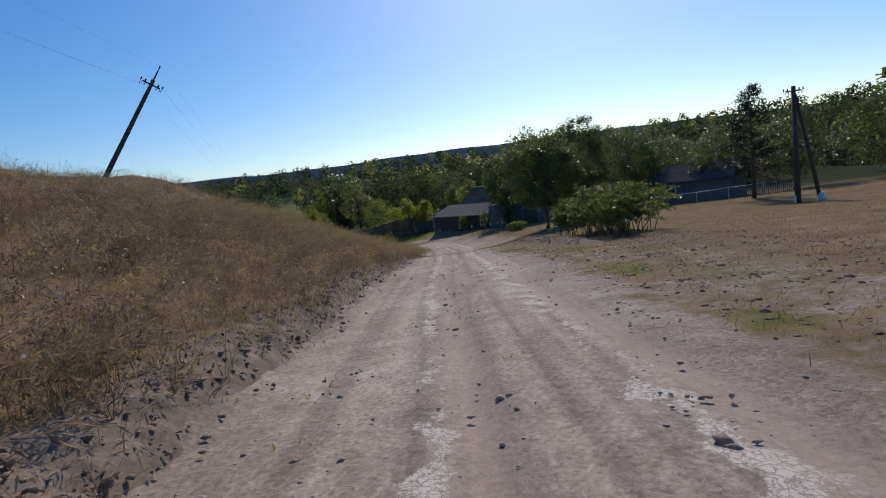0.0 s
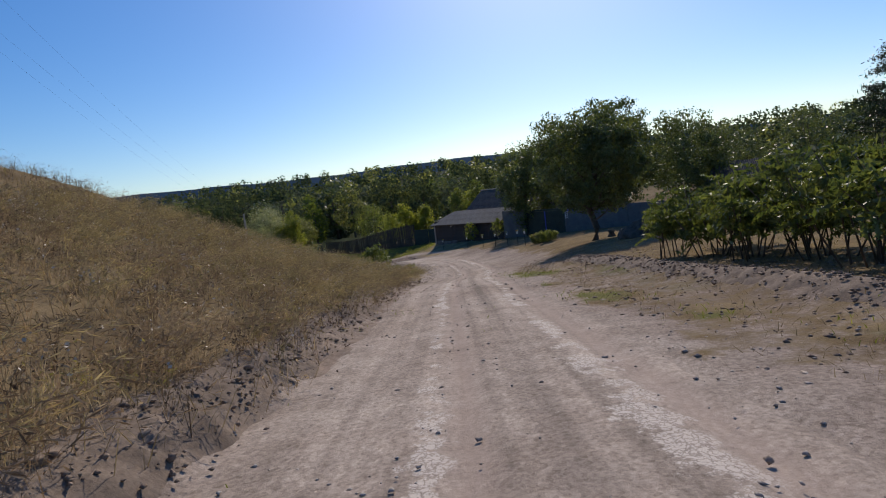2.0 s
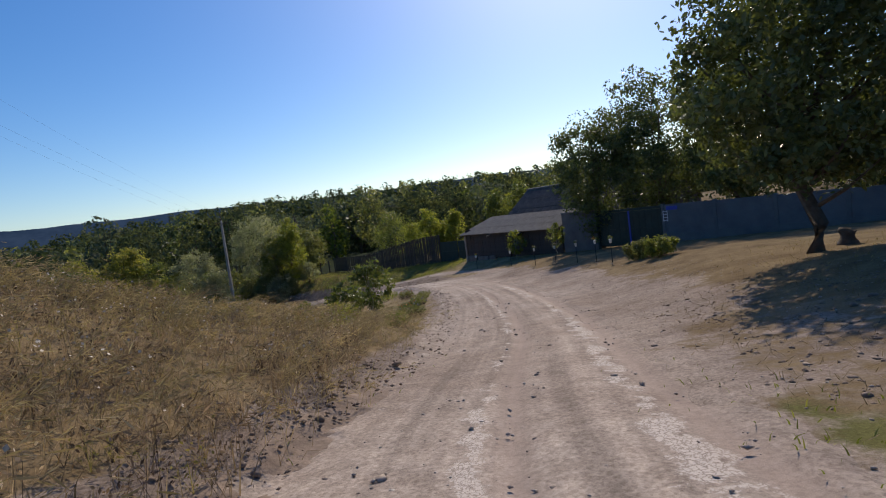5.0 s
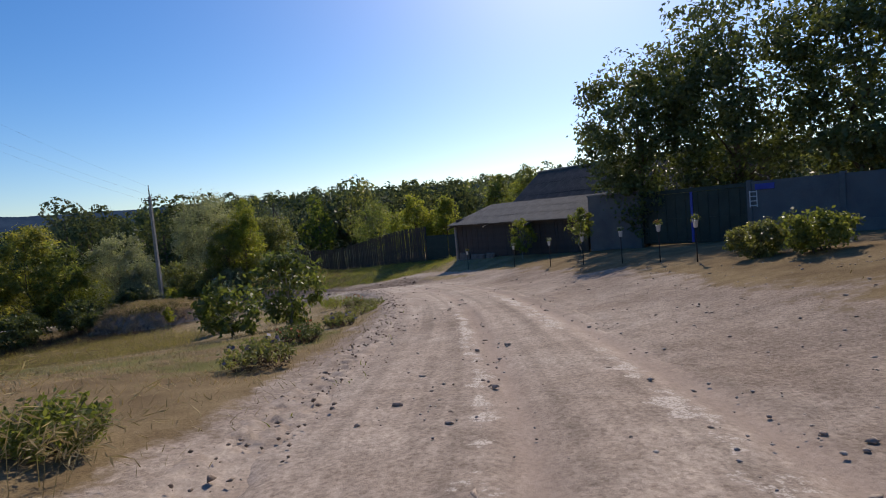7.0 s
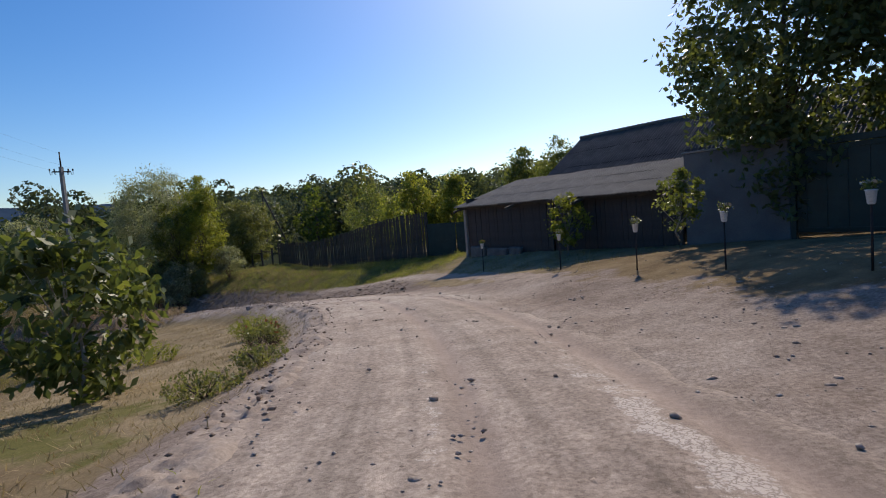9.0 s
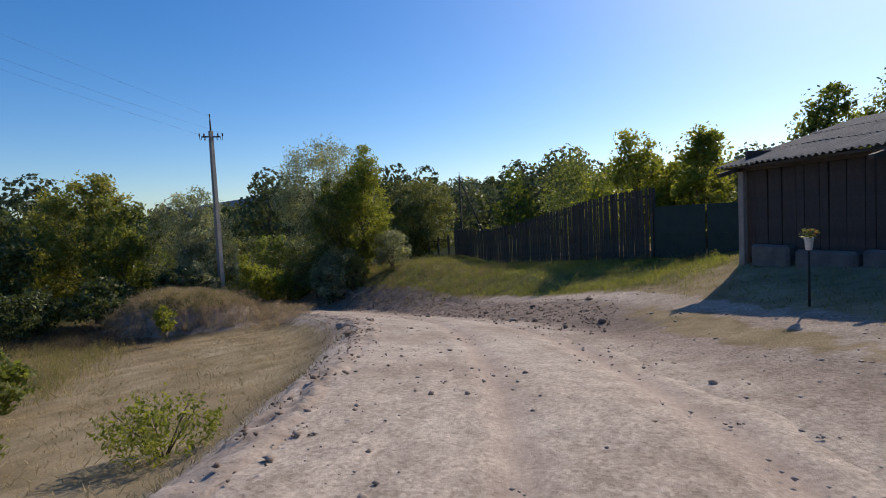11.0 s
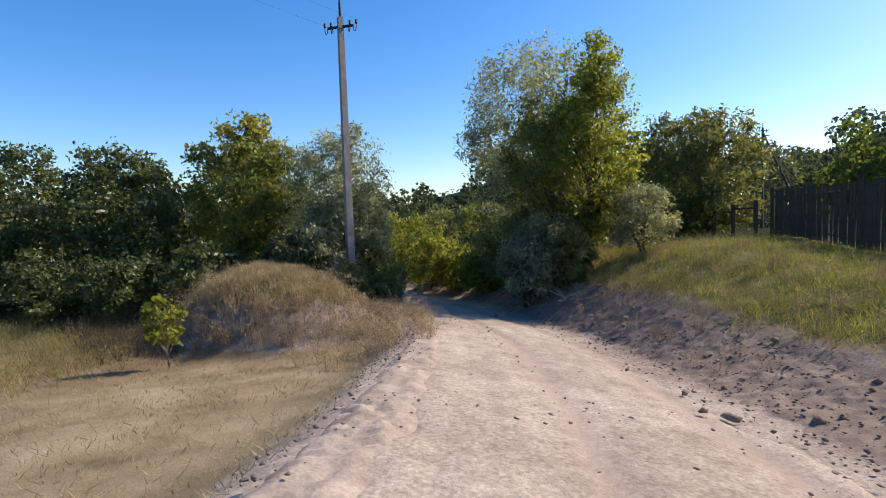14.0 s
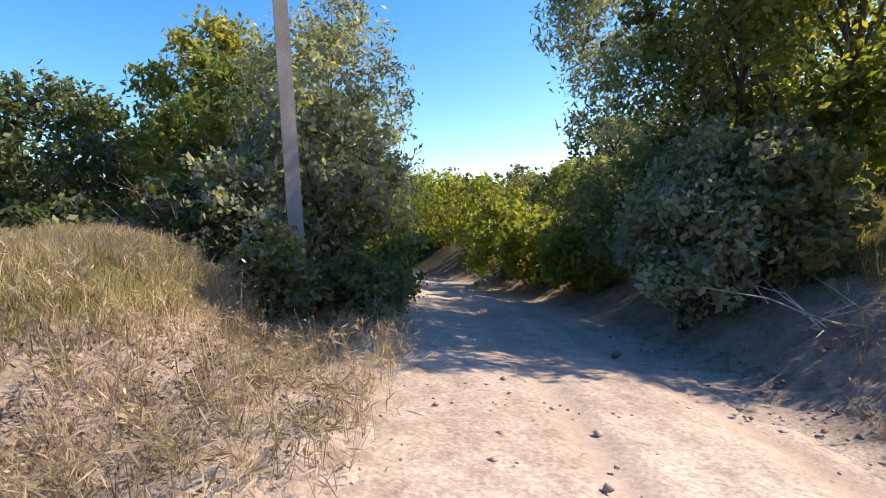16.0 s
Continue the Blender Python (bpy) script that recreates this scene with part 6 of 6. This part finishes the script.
stuff("hump_grass", [blades(rng, on_ground(rng, 30000, -19, 82, -10, 89, cap_keep), .2, .005, .55)], MEADOW, "yellow-green grass capping the earth hump", "grass")
hw = np.concatenate([on_ground(rng, 4200, -19, 81, -10, 89, face_keep), on_ground(rng, 3000, -24, 82, -8, 93, edge_keep)])
stuff("hump_weeds", [tufts(rng, hw[::2], 8, .34, .003, 22)], DRY_BROWN, "brown tangled dry weeds on the earth hump", "weeds")


loose = lambda x, y: np.maximum(edge_keep(x, y), .55 * smooth(hump(x, y), .03, .12) * (1 - smooth(hump(x, y), .75, .9)) * (.25 + .75 * smooth(waves(x, y, 1.2, 2.6), -.4, .3)))
lw = on_ground(rng, 12500, -24, 80.5, -8, 93, loose)
stuff("hump_plumes", [plumes(rng, lw[::2], .62, 26, (.1, -.15))], STRAW_GREEN, "loose feathery straw weeds down the side of the hump", "weeds")
stuff("hump_stalks", [plumes(rng, lw[1::2], .7, 22, (.1, -.1))], PALE_STRAW, "pale dead stalks about the hump", "weeds")
stuff("hump_straw", [blades(rng, on_ground(rng, 30000, -19, 82, -10, 89, cap_keep), .24, .004, .7), tufts(rng, hw[1::2], 12, .4, .003, 16), blades(rng, on_ground(rng, 16000, -24, 81, -8, 93, lambda x, y: np.maximum(edge_keep(x, y), face_keep(x, y))), .3, .004, 1.3)], PALE_STRAW, "pale dry grass hanging over the earth hump", "grass")


foot = lambda x, y: smooth(-x, 13.0, 14.2) * (1 - smooth(hump(x, y), .1, .3)) * (.3 + .7 * smooth(waves(x, y, 1.7, 3), -.4, .3))
# undergrowth coloured dark to carry the deep shade by hump and thicket
stuff("undergrowth", [tufts(rng, on_ground(rng, 1400, -25, 80, -10.5, 84.5, foot), 8, .42, .003, 28)], DARK_WEED, "dead undergrowth beside the hump, deep shade in its dark colour", "weeds")
far_bank = lambda x, y: smooth(lateral(x, y)[0], 2.6, 3.6) * (1 - smooth(lateral(x, y)[0], 8, 10)) * smooth(y, 87, 91) * (.2 + .8 * smooth(waves(x, y, 1.4, 5), -.3, .4))
stuff("bank_straw", [tufts(rng, on_ground(rng, 2400, -13, 86, 0, 100, far_bank), 9, .4, .003, 18)], DRY, "dry straw-coloured weeds on the shaded bank", "weeds")


def meadow_keep(x, y):
    u, s = lateral(x, y)
    return smooth(-u + .8 * waves(x, y, 2.6, 1), 8.5, 10.5) * (1 - smooth(-u, 17, 21)) * smooth(y, 58, 66) * (1 - smooth(hump(x, y), .05, .3)) * (1 - smooth(y + .4 * x, 74, 76)) * (.3 + .7 * smooth(waves(x, y, 2.1, 2.6), -.6, .2))


mk = on_ground(rng, 70000, -30, 58, -5, 90, meadow_keep)
stuff("meadow_grass", [blades(rng, mk, .3, .006, .6, short=True), tufts(rng, mk[::22], 6, .42, .003, 16)], MEADOW, "fluffy green and straw grass at the lawn's edge", "grass")


def bank_keep(x, y):
    u, s = lateral(x, y)
    return smooth(u + .4 * waves(x, y, 1.6, 2) + 1.5 * smooth(y, 85, 90), 5.5, 6.3) * (1 - smooth(u, 11, 14)) * smooth(y, 79, 84) * (1 - smooth(y, 104, 108)) * (.12 + .88 * smooth(waves(x, y, 2.6, 1) + .5 * waves(x, y, .9, 3), -.6, .5))


bg = on_ground(rng, 200000, -14, 78, 9, 108, bank_keep)
stuff("bank_grass", [blades(rng, bg, .16, .0055, .65, short=True)], TURF, "green and straw grass on the bank below the fence", "grass")
stuff("bank_weeds", [tufts(rng, bg[::34], 5, .26, .003, 22)], LEAF_GREEN, "leafy green weeds among the grass of the bank", "weeds")
stuff("bank_stalks", [blades(rng, bg[::30], .36, .005, .35)], DRY, "dry stalks standing in the grass of the bank", "weeds")
bl = bg[rng.uniform(size=len(bg)) < .012]
stuff("bank_flowers", [leaves(rng, raised(bl, .24) + rng.normal(size=bl.shape) * .04, .03, .9)], SEED, "tiny white flower heads over the bank", "flowers")


def strip_keep(x, y):
    u, s = lateral(x, y)
    return smooth(u + .5 * waves(x, y, 2.3, 1), 5.6, 6.3) * (1 - smooth(u, 9, 10.5)) * smooth(y, 69, 74) * (1 - smooth(y, 84, 90)) * (.3 + .7 * smooth(waves(x, y, 2.0, 1), -.6, .3))


stuff("strip_grass", [blades(rng, on_ground(rng, 60000, 0, 68, 16, 92, strip_keep), .07, .006, .7, short=True)], MEADOW, "short yellow-green grass before the shed", "grass")


def field_keep(x, y):
    u, s = lateral(x, y)
    return smooth(u + 1.2 * waves(x, y, 5, 2), 4.8, 7.5) * (1 - smooth(y, 44, 52)) * .8


fk = on_ground(rng, 44000, 4, 2, 34, 58, field_keep)
stuff("field_grass", [blades(rng, fk, .06, .007, .7, short=True)], LAWN, "short dry field grass", "grass")


def tuft_keep(x, y):
    u, s = lateral(x, y)
    g = patches(x, y) + .25 * np.exp(-((u - .55) / .2) ** 2) * smooth(waves(x, y, 3.7, 1.0), .3, .6) * (1 - smooth(y, 22, 30))
    return g + .5 * np.exp(-((u + 1.9) / .25) ** 2) * smooth(waves(x, y, 3.1, 4.0), .25, .6) * (1 - smooth(y, 50, 60))


stuff("roadside_grass", [blades(rng, on_ground(rng, 60000, -3, 1, 12, 60, tuft_keep), .065, .006, .8)], FRESH, "low green tufts on the trodden earth", "grass")
